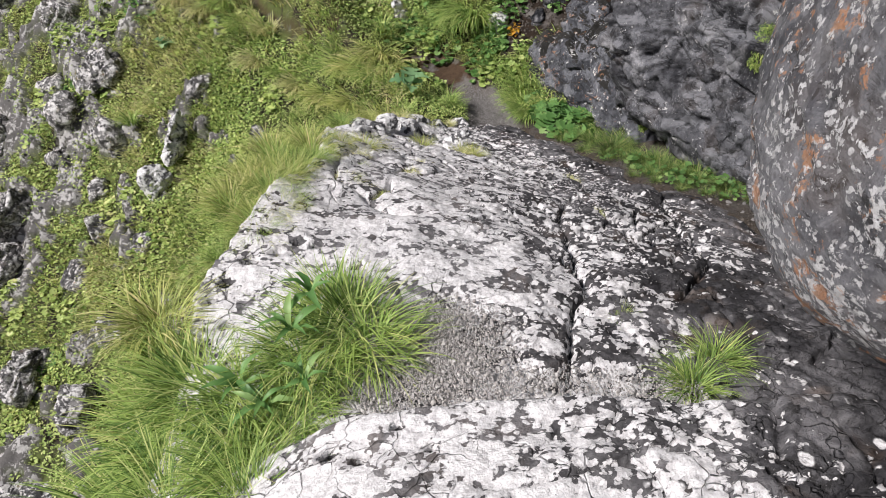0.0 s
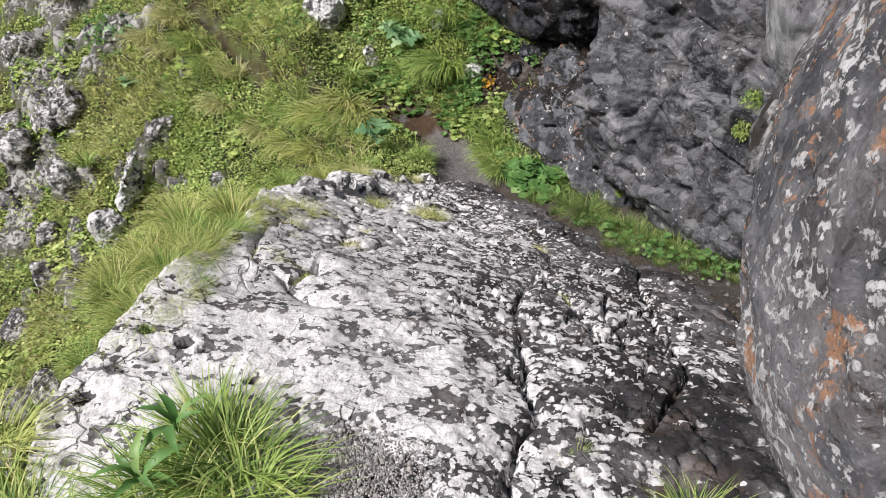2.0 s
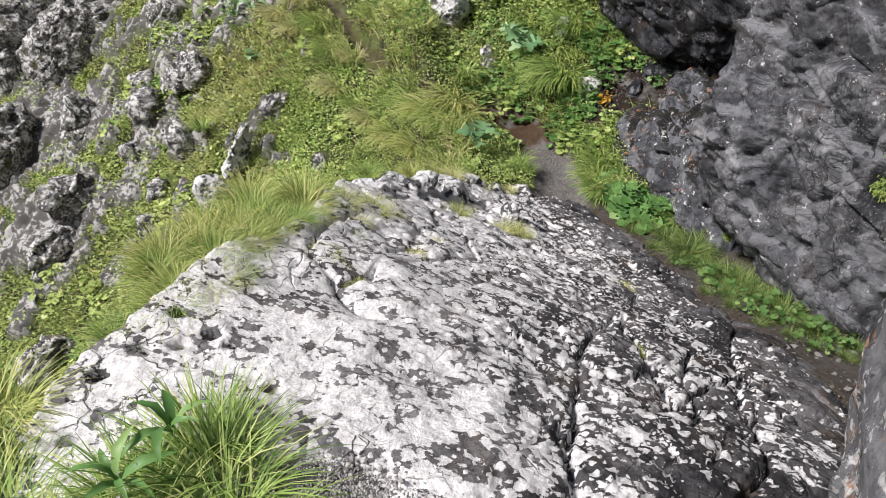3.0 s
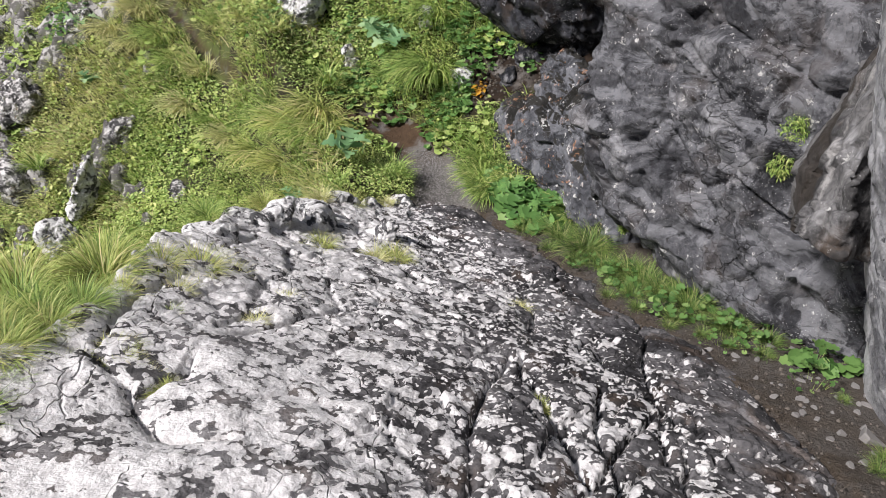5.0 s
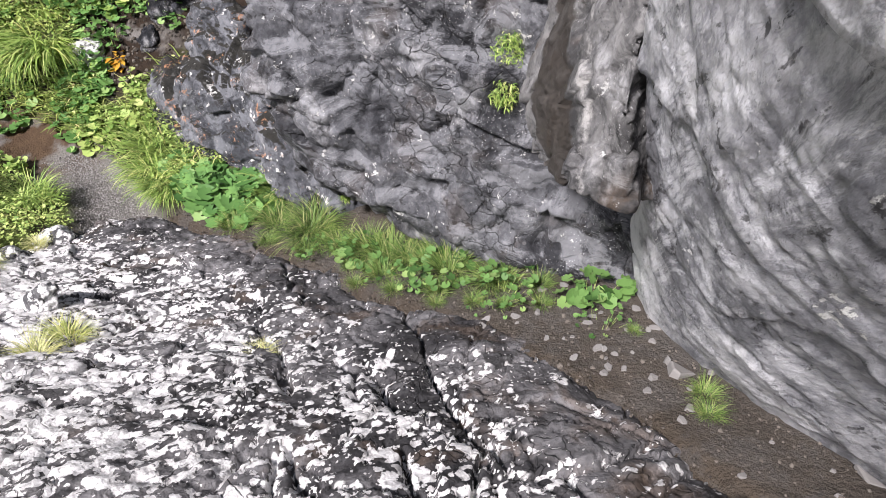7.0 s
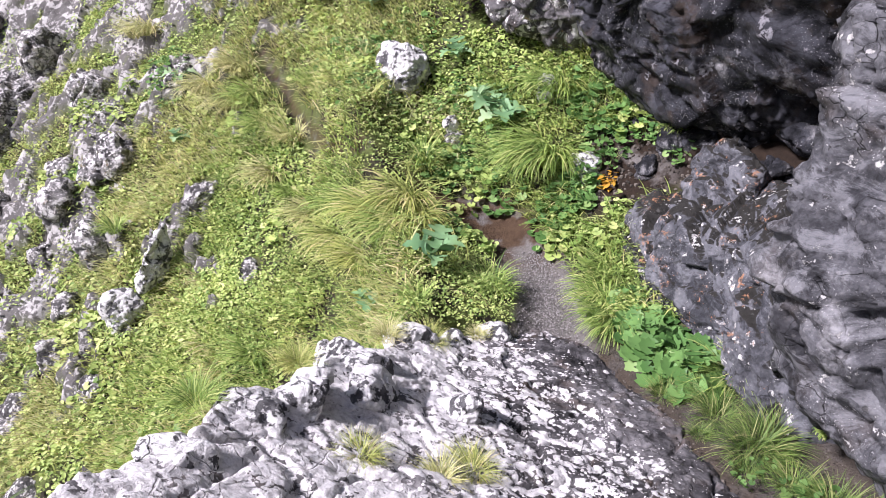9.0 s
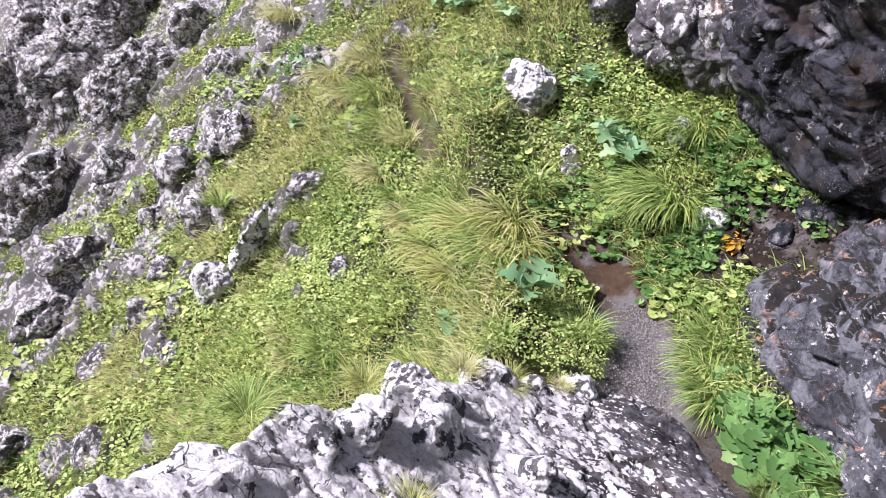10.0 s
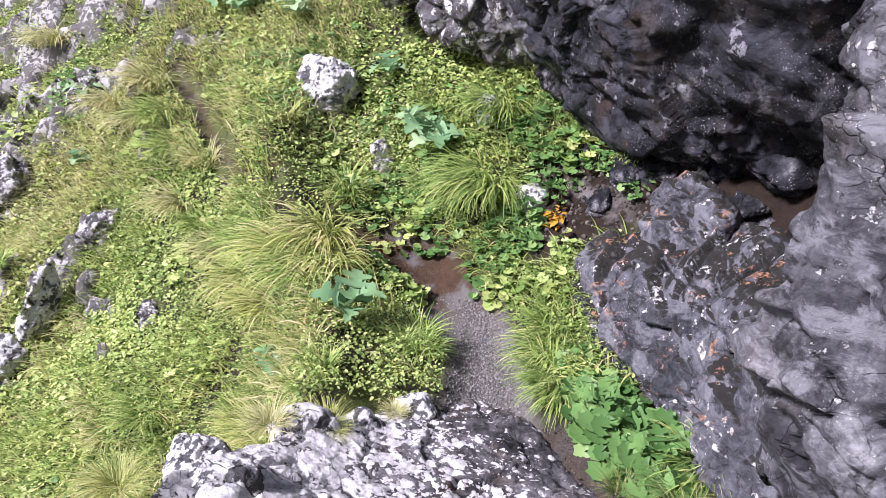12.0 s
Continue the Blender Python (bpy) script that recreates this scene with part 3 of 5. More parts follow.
def build_slab():
    xs, ys = np.arange(-1.75, 2.3, 0.0125), np.concatenate([np.arange(-1.5, 0.6, 0.05), np.arange(0.6, 6.95, 0.0125)])
    gx, gy = np.meshgrid(xs, ys)
    x, y = gx.ravel(), gy.ravel()
    p = np.stack([x, y, np.zeros_like(x)], 1)
    warp = p + 0.12 * np.stack([fbm(p * 2.2, 3, 70), fbm(p * 2.2, 3, 71), np.zeros_like(x)], 1)
    wob = 0.16 * fbm(p * 2.4, 4, 72)
    left, right = x + 0.6 * wob - along(y, LEFT_EDGE), along(y, RIGHT_EDGE) + wob - x
    z = slab_level(x, y) - 2.6 * np.maximum(0, -left) + 0.05
    z = z - 0.5 * np.maximum(0, 0.02 - right) - 0.05 * step(0.35, 0.0, right)
    z = z + 0.05 * fbm(p * 1.1, 3, 73) + 0.022 * fbm(p * np.array([2.2, 3.4, 1]), 3, 74, ridged=True)
    front = along(x, [(-1.2, 4.9), (-0.72, 5.3), (-0.52, 5.65), (-0.45, 5.95), (-0.3, 6.15), (0.0, 6.4), (0.3, 6.6), (1.0, 6.7)]) + 0.6 * wob - y
    z = z - 1.6 * np.maximum(0, -front) - 0.06 * step(0.25, 0.0, front)
    near = along(x, [(-1.2, 1.05), (-0.8, 1.17), (-0.35, 1.29), (0.29, 1.33), (0.7, 1.34), (2.0, 1.3)]) + 0.5 * wob - y
    z = z + 0.13 * step(-0.03, 0.05, near) - 0.12 * step(-0.25, -0.9, x) * step(-0.03, 0.05, near)
    pocket = np.maximum(np.exp(-(((x + 0.12) / 0.3) ** 2 + ((y - 1.62) / 0.3) ** 2) ** 2), np.exp(-(((x - 0.45) / 0.55) ** 2 + ((y - 1.42) / 0.09) ** 2) ** 2))
    z = z - 0.05 * pocket
    angle = 0.35
    q = np.stack([(warp[:, 0] * math.cos(angle) - warp[:, 1] * math.sin(angle)) / 0.34, (warp[:, 0] * math.sin(angle) + warp[:, 1] * math.cos(angle)) / 0.24, 0 * x + 0.5], 1)
    border, ident, tilt = cells(q, 80)
    broken = 0.25 + 0.75 * np.maximum(step(-0.1, 0.6, x + 0.25 * fbm(p * 1.5, 2, 75)), step(3.0, 3.6, y))
    z = z - broken * (0.028 * step(0.05, 0.0, border) - 0.022 * (ident - 0.5) - 0.012 * tilt)
    border, ident, tilt = cells(q * 3.1 + 5, 84)
    z = z - broken * (0.012 * step(0.10, 0.0, border) - 0.010 * (ident - 0.5) - 0.008 * tilt)
    border, ident, tilt = cells(q * 7.3 + 2, 88)
    z = z + (0.35 + 0.65 * broken) * 0.005 * (ident - 0.5 + tilt)
    z = z + 0.007 * fbm(warp * np.array([8, 10, 1]), 4, 76) + 0.004 * fbm(p * 30, 3, 77)
    band = (y * 0.8 + x * 0.35 + 0.3 * fbm(p * 1.3, 3, 78)) / 0.085
    z = z + 0.003 * (band % 1.0)
    pits = np.zeros(len(x))
    for px, py, r in ((-0.43, 2.09, 0.035), (-0.5, 2.07, 0.022), (-0.88, 2.12, 0.04), (-0.78, 2.17, 0.03), (-0.70, 2.24, 0.03), (-0.95, 2.0, 0.04),
                      (-0.62, 2.22, 0.025), (-0.35, 1.98, 0.02), (-0.2, 2.0, 0.016), (-1.0, 1.9, 0.03), (-0.9, 1.78, 0.03), (-0.98, 1.7, 0.03), (-0.85, 2.3, 0.03), (0.0, 2.28, 0.016),
                      (-0.4, 1.12, 0.035), (-0.3, 1.08, 0.03), (-0.55, 1.1, 0.03), (-0.2, 1.18, 0.022), (-0.1, 1.1, 0.02)):
        hole = np.exp(-(((x - px) / (r * 0.85)) ** 2 + ((y - py) / (r * 0.6)) ** 2) ** 4)
        z = z - 0.13 * hole
        pits = np.maximum(pits, hole)
    gap = np.full(len(x), 9.0)
    for line in JOINTS:
        for (ax, ay), (bx, by) in zip(line, line[1:]):
            u = np.clip(((warp[:, 0] - ax) * (bx - ax) + (warp[:, 1] - ay) * (by - ay)) / ((bx - ax) ** 2 + (by - ay) ** 2), 0, 1)
            gap = np.minimum(gap, np.hypot(warp[:, 0] - ax - u * (bx - ax), warp[:, 1] - ay - u * (by - ay)))
    z = z - (0.045 * step(0.013, 0.004, gap) + 0.018 * step(0.09, 0.0, gap)) * step(-0.25, 0.1, fbm(p * 3.0, 2, 79) + 0.15)
    tris = grid_tris(len(xs), len(ys))
    keep = (left > -0.7) & (right > -0.3) & (front > -0.25)
    tris = tris[keep[tris].all(1)]
    used = np.unique(tris)
    remap = np.zeros(len(x), int)
    remap[used] = np.arange(len(used))
    me = mesh_of("slab", np.stack([x, y, z], 1)[used], remap[tris])
    cover = 0.645 + 0.03 * step(0.6, -0.1, x) - 0.125 * step(0.0, 1.0, x + 0.2 * (y - 2.5)) + 0.08 * step(4.6, 5.4, y) + 0.06 * step(0.2, -0.6, x) + 0.08 * step(3.0, 4.2, y) * step(1.2, 0.2, x) - 0.05 * step(0.0, 0.06, near) - 0.18 * step(4.7, 5.6, y) * step(-0.3, 0.4, x) + 0.02 * pocket
    # The 0.4 drop darkens the slab below the boulder, in place of its shade.
    cover = cover - 0.1 * step(-1.0, -0.55, x) * step(0.55, 0.2, near + 0.5) - 0.4 * step(0.65, 1.0, x) * step(2.7, 1.9, y) - 0.3 * step(0.6, 0.1, right) - 0.25 * step(-0.05, -0.4, left) - 0.10 * step(0.16, 0.02, left) * step(2.6, 2.2, y)
    # Pits lose cover so that their colour carries the shade inside them.
    field("cover", me, (cover - 0.5 * pits)[used])
    tagged(put("rock_slab", me, SLAB_ROCK), "sloping cracked limestone slab crusted with white lichen", "rock", kind="structure")


build_slab()


# ---- boulders and cliff ----


def rock(name, at, label, material, group="", **shape):
    me = rock_mesh(name, **shape)
    return tagged(put(name, me, material, at), label, "rock", group)


def cuts(at, *faces):
    """Cutting planes for rock_mesh from a normal and a point on each face."""
    out = []
    for n, q in faces:
        v = Vector(n).normalized()
        out.append((tuple(v), max(0.05, v.dot(Vector(q) - Vector(at)))))
    return tuple(out)


AT = (1.886, 1.607, 0.884)
rock("boulder", AT, "large grey boulder with orange and white lichen overhanging the slab", BOULDER_ROCK,
     radii=(1.462, 0.78, 1.09), turn=(37.44, -33.64, 27.47), seed=3, level=7, p=9, lumps=0.022, grain=0.012, cracks=0.004, cell=0.4, focus=(-1, -0.25, 0.0), chips=0.008)
AT = (2.75, 2.6, 0.3)
rock("cliff_wall", AT, "overhanging smooth blue-grey limestone cliff with pale streaks", WALL_ROCK,
     radii=(2.6, 1.9, 3.0), planes=cuts(AT, ((-0.87, 0.37, -0.33), (1.56, 2.86, -0.42)), ((-0.1, 1, 0.3), (1.75, 3.62, -0.6)), ((-0.7, -0.75, 0), (1.4, 1.9, 0)), ((-0.8, -0.2, -0.58), (2.34, 3.47, -1.75))),
     seed=8, level=7, p=22, lumps=0.035, grain=0.008, cracks=0.016, cell=0.9, focus=(-0.9, 0.35, -0.2), chips=0.003)
AT = (3.0, 5.6, -0.5)
rock("cliff_buttress", AT, "broken grey limestone face with ledges above the gully", NOSE_ROCK,
     radii=(2.3, 2.2, 2.6), planes=cuts(AT, ((-0.79, -0.6, 0.14), (1.57, 5.28, -1.3)), ((-0.72, 0.7, -0.1), (1.34, 5.8, -1.0)), ((-0.6, -0.3, -0.75), (1.98, 4.6, -2.0))),
     seed=12, level=7, p=18, lumps=0.07, grain=0.01, cracks=0.02, cell=0.6, focus=(-0.8, -0.3, -0.35), chips=0.034, layers=0.3)
AT = (2.0, 6.9, -2.3)
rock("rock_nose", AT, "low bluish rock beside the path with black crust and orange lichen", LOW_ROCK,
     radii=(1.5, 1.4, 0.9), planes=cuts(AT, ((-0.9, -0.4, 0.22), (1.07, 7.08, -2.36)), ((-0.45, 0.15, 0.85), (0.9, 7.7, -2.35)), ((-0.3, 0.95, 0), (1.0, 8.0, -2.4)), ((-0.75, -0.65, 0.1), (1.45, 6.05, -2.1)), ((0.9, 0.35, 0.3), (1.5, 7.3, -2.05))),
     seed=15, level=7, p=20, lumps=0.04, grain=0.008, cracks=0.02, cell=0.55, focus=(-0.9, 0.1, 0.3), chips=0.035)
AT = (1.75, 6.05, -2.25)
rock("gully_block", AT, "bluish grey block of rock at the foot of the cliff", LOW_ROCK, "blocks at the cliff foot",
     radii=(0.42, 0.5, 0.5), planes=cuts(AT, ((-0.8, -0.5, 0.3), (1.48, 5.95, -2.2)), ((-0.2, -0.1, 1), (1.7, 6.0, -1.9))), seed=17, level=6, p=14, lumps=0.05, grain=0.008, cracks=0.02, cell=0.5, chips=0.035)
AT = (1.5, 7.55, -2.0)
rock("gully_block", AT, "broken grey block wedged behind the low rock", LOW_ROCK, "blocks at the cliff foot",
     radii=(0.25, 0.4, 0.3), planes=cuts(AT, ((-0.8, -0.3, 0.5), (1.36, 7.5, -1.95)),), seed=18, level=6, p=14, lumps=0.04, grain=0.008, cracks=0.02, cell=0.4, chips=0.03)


def rib_mesh(name, stations, seed, across=60, length=110):
    """A rock rib lofted through four-cornered sections, closed at its lower end by a broken face."""
    corners = np.array(stations, float)
    where = np.linspace(0, len(corners) - 1, length)
    sections = np.stack([np.stack([np.interp(where, np.arange(len(corners)), corners[:, c, k]) for k in range(3)], 1) for c in range(4)], 1)
    u = np.linspace(0, 3, across)
    rings = np.stack([np.stack([np.interp(u, np.arange(4), ring[:, k]) for k in range(3)], 1) for ring in sections])
    middle = rings[0].mean(0)
    cap = np.stack([middle + (rings[0] - middle) * f for f in np.linspace(0.02, 0.96, 14)])
    v = np.concatenate([cap, rings]).reshape(-1, 3)
    tris = grid_tris(across, length + 14)
    flat = np.cross(v[tris[:, 1]] - v[tris[:, 0]], v[tris[:, 2]] - v[tris[:, 0]])
    normal = np.zeros_like(v)
    for k in range(3):
        np.add.at(normal, tris[:, k], flat)
    normal /= np.linalg.norm(normal, axis=1)[:, None] + 1e-9
    border, ident, tilt = cells(v @ np.array(Euler((0.5, -0.5, 0.4)).to_matrix()) / np.array([0.1, 0.1, 0.3]), seed)
    move = 0.03 * fbm(v * 3.0, 3, seed) + 0.022 * (ident - 0.5 + tilt) - 0.012 * step(0.1, 0.0, border) + 0.012 * fbm(v * 14, 4, seed + 4)
    me = mesh_of(name, v + normal * move[:, None], tris)
    side = np.tile(u, length + 14)
    field("damp", me, np.exp(-((side - 0.55) / 0.3) ** 4) * (np.repeat(np.arange(length + 14), across) > 10))
    field("lime", me, np.exp(-((side - 1.14) / 0.2) ** 2))
    return me


RIB = [[(2.02, 4.10, -1.08), (1.70, 3.53, -0.74), (1.80, 3.40, -0.74), (2.2, 3.6, -0.9)],
       [(2.11, 4.40, -0.96), (1.85, 3.78, -0.55), (1.78, 3.48, -0.45), (2.2, 3.7, -0.6)],
       [(2.29, 4.53, -0.62), (2.02, 3.98, -0.30), (1.90, 3.62, -0.15), (2.4, 3.8, -0.3)],
       [(2.7, 4.9, 0.2), (2.45, 4.45, 0.45), (2.35, 4.1, 0.6), (2.9, 4.2, 0.4)]]
tagged(put("rock_rib", rib_mesh("rock_rib", RIB, 19), KNOB_ROCK), "brownish angular rib of rock jutting under the cliff", "rock")
AT = (2.0, 9.3, -0.3)
rock("cave_roof", AT, "overhanging rock roofing a hollow, its shade put into the dark colour", DARK_ROCK,
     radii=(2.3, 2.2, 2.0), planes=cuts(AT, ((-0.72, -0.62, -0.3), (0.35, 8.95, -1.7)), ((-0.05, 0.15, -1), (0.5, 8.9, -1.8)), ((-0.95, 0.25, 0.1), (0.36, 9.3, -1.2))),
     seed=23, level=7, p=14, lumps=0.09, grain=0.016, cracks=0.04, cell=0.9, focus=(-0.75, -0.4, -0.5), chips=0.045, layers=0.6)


# Added rock: stops light leaking in between cave roof and buttress.
AT = (3.5, 8.6, -1.8)
rock("hollow_light_block", AT, "dark rock added behind the hollow to keep light out", DARK_ROCK,
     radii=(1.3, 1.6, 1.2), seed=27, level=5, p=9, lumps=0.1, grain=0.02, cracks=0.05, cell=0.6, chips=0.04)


def small_rock(name, at, radii, material, label, seed, level=5, turn=(0, 0, 0), faces=6, group="rocks on the hillside"):
    rng = random.Random(seed)
    planes = [((rng.uniform(-1, 1), rng.uniform(-1, 0.3), rng.uniform(-0.3, 1)), rng.uniform(0.62, 0.85) * min(radii)) for k in range(faces)]
    size = min(radii)
    return rock(name, at, label, material, group, radii=radii, planes=planes, seed=seed, level=level, p=12, lumps=0.12 * size, grain=min(0.02, 0.04 * size), cracks=0.06 * size, cell=1.1 * size, turn=turn, chips=min(0.05, 0.14 * size))


UPPER = "white-lichened grey rock with rusty patches above the grass"
small_rock("upper_rock", (-0.15, 9.7, -1.15), (0.55, 0.5, 0.45), UPPER_ROCK, UPPER, 31, 6, group="rocks above the path")
small_rock("upper_rock", (-0.75, 10.2, -1.05), (0.4, 0.4, 0.55), UPPER_ROCK, UPPER, 32, 5, group="rocks above the path")
small_rock("upper_rock", (0.35, 9.5, -1.1), (0.5, 0.5, 0.55), UPPER_ROCK, UPPER, 38, 6, group="rocks above the path")
small_rock("pale_rock", (0.12, 9.05, -1.95), (0.17, 0.15, 0.13), WHITE_ROCK, "small pale rock wedged below the overhang", 39, 5, group="rocks above the path")
small_rock("lichened_boulder", (-1.42, 9.62, -1.98), (0.27, 0.25, 0.36), WHITE_ROCK, "knobbly boulder white with lichen among herbs", 33, 6)
small_rock("lichened_boulder", (-1.5, 9.4, -2.3), (0.2, 0.17, 0.16), WHITE_ROCK, "small boulder white with lichen among herbs", 34)
small_rock("grey_stone", (-0.78, 8.95, -2.32), (0.10, 0.1, 0.15), WHITE_ROCK, "small grey stone with white lichen in leaves", 35)
small_rock("grey_stone", (-0.74, 8.85, -2.42), (0.12, 0.1, 0.12), HILL_ROCK, "small grey stone with white lichen in leaves", 36)
small_rock("bank_stone", (0.55, 8.25, -2.32), (0.2, 0.14, 0.12), WHITE_ROCK, "pale stone in the wet bank beside the path", 37)
small_rock("bank_stone", (0.88, 8.2, -2.46), (0.2, 0.16, 0.15), NOSE_ROCK, "grey stone in the wet bank beside the path", 47)
CRAG = "lichened limestone crag with rusty stains on the hillside"
small_rock("crag", (-9.35, 11.9, -4.3), (1.0, 0.9, 1.35), HILL_ROCK, CRAG, 42, 6)
small_rock("crag", (-10.9, 12.3, -4.4), (1.2, 1.0, 1.7), HILL_ROCK, CRAG, 43, 6)
small_rock("crag", (-8.3, 14.3, -3.2), (1.9, 0.8, 0.7), HILL_ROCK, CRAG, 44, 5)
small_rock("crag", (-9.8, 9.9, -6.0), (1.3, 0.9, 1.3), HILL_ROCK, CRAG, 45, 6)
small_rock("crag", (-11.6, 13.6, -3.9), (1.7, 1.2, 1.5), HILL_ROCK, CRAG, 48, 6)
small_rock("crag", (-9.6, 15.3, -2.9), (2.2, 1.0, 1.0), HILL_ROCK, CRAG, 49, 6)
small_rock("crag", (-12.6, 11.4, -5.6), (1.6, 1.1, 1.5), HILL_ROCK, CRAG, 90, 6)
small_rock("crag", (-13.5, 14.5, -4.2), (2.0, 1.5, 1.8), HILL_ROCK, CRAG, 91, 6)
small_rock("crag", (-3.6, 12.4, -1.75), (0.9, 0.4, 0.35), HILL_ROCK, CRAG, 46, 5)
HILLSTONES = [(-5.75, 10.3, 0.5, 0.6), (-6.36, 9.73, 0.4, 0.4), (-5.36, 7.81, 0.26, 0.34), (-5.26, 8.95, 0.3, 0.3), (-3.86, 9.3, 0.28, 0.2), (-2.79, 8.2, 0.18, 0.2),
              (-5.42, 8.4, 0.25, 0.25), (-7.15, 8.45, 0.5, 0.5), (-7.95, 10.1, 0.5, 0.5), (-6.43, 9.35, 0.3, 0.3), (-4.54, 7.4, 0.2, 0.25), (-5.67, 7.3, 0.3, 0.3), (-6.4, 6.3, 0.5, 0.5), (-5.3, 5.6, 0.4, 0.35),
              (-4.2, 5.0, 0.3, 0.3), (-6.0, 4.6, 0.6, 0.5), (-7.1, 7.7, 0.5, 0.6), (-4.9, 11.1, 0.3, 0.25), (-7.0, 11.8, 0.5, 0.45), (-3.7, 6.2, 0.22, 0.2), (-8.6, 12.9, 0.5, 0.5), (-6.9, 10.6, 0.35, 0.4), (-5.0, 6.5, 0.3, 0.3)]


def level_at(x, y):
    return float(ground_level(np.array([x]), np.array([y]))[0])


for k, (sx, sy, r, h) in enumerate(HILLSTONES):
    small_rock("hill_rock", (sx, sy, level_at(sx, sy) - 0.12 * h), (r * 1.15, r * 0.85, h), HILL_ROCK, "grey limestone outcrop with white lichen amid turf", 50 + k, 5 if r > 0.4 else 4)
for k, (sx, sy, sz, r, h) in enumerate([(-0.95, 3.75, -1.45, 0.22, 0.14), (-0.98, 4.2, -1.65, 0.2, 0.16), (-0.85, 4.75, -1.8, 0.16, 0.16), (-0.78, 5.45, -2.1, 0.13, 0.15), (-0.95, 3.0, -1.0, 0.2, 0.1), (-0.74, 4.5, -1.5, 0.15, 0.16), (-0.6, 4.72, -1.62, 0.2, 0.15), (-0.42, 4.95, -1.79, 0.22, 0.14), (-0.55, 5.2, -1.9, 0.18, 0.15), (-0.7, 5.4, -2.0, 0.12, 0.17), (-0.42, 5.8, -2.22, 0.16, 0.12), (-0.2, 6.05, -2.38, 0.17, 0.1), (0.05, 6.3, -2.53, 0.16, 0.09), (-0.75, 4.05, -1.27, 0.2, 0.1), (0.0, 5.15, -1.98, 0.22, 0.12)]):
    small_rock("edge_rock", (sx, sy, sz - 0.05), (r * 1.2, r, h * 0.7), WHITE_ROCK, "pale lichened block on the brink of the slab", 80 + k, 5, group="blocks along the brink")
small_rock("rock_spire", (-4.12, 8.42, level_at(-4.12, 8.42) + 0.25), (0.17, 0.2, 0.62), WHITE_ROCK, "pointed pale limestone spire standing in the grass", 40, 6, (-14, 12, 0))
small_rock("rock_spire", (-4.4, 8.05, level_at(-4.4, 8.05) + 0.1), (0.24, 0.22, 0.38), WHITE_ROCK, "blunt pale limestone stump below the spire", 41, 5, (0, 20, 0))

# ---- plants ----


def blades(base, azimuth, start, end, length, width, segments=4):
    """Curved tapering grass blades, as one set of vertices and triangles."""
    n = len(base)
    side = np.stack([-np.sin(azimuth), np.cos(azimuth), np.zeros(n)], 1)
    out = np.stack([np.cos(azimuth), np.sin(azimuth), np.zeros(n)], 1)
    place = base.copy()
    rows = []
    for k in range(segments + 1):
        s = k / segments
        w = width * (1 - s) ** 0.7 * (0.6 + 0.8 * min(1, 3 * s) * 0.5)
        rows.append(place - side * w[:, None] * 0.5)
        rows.append(place + side * w[:, None] * 0.5)
        a = start + (end - start) * (s + 0.5 / segments)
        place = place + (length / segments)[:, None] * (out * np.sin(a)[:, None] + np.array([0, 0, 1.0]) * np.cos(a)[:, None])
    v = np.stack(rows, 1)
    m = 2 * (segments + 1)
    t = []
    for k in range(segments):
        i = 2 * k
        t.append((i, i + 1, i + 3))
        if k < segments - 1:
            t.append((i, i + 3, i + 2))
    tris = (np.array(t)[None] + (np.arange(n) * m)[:, None, None]).reshape(-1, 3)
    return v.reshape(-1, 3), tris


def tuft_mesh(name, count, radius, length, seed, droop=(1.2, 2.1), width=0.0095, lean=(0.0, 0.0)):
    rng = np.random.default_rng(seed)
    a = rng.uniform(0, 2 * np.pi, count)
    r = radius * np.sqrt(rng.uniform(0, 1, count))
    base = np.stack([r * np.cos(a), r * np.sin(a), -0.02 + 0 * a], 1)
    dx, dy = np.cos(a) * (0.4 + r / radius) + lean[0] + rng.normal(0, 0.6, count), np.sin(a) * (0.4 + r / radius) + lean[1] + rng.normal(0, 0.6, count)
    start = 0.08 + 0.45 * r / radius * rng.uniform(0.5, 1.2, count)
    ln = length * rng.uniform(0.4, 1.15, count)
    v, t = blades(base, np.arctan2(dy, dx), start, rng.uniform(droop[0], droop[1], count), ln, width * rng.uniform(0.7, 1.3, count), 5)
    return mesh_of(name, v, t)


def outline_leaf(points, cup=0.12, fold=0.1):
    """A flat leaf from half an outline (along, out): a midrib and two folded halves."""
    pts = [(x, y) for x, y in points]
    v = [(x, 0, cup * 4 * x * (1 - x) * 0.5) for x, _ in pts]
    n = len(pts)
    for sgn in (1, -1):
        v += [(x, sgn * y, cup * 4 * x * (1 - x) * 0.5 + fold * y) for x, y in pts]
    t = []
    for k in range(n - 1):
        for base, flip in ((n, False), (2 * n, True)):
            quad = (k, k + 1, base + k + 1, base + k)
            t += [(quad[0], quad[1], quad[2]), (quad[0], quad[2], quad[3])] if not flip else [(quad[0], quad[2], quad[1]), (quad[0], quad[3], quad[2])]
    return np.array(v, float), np.array(t)


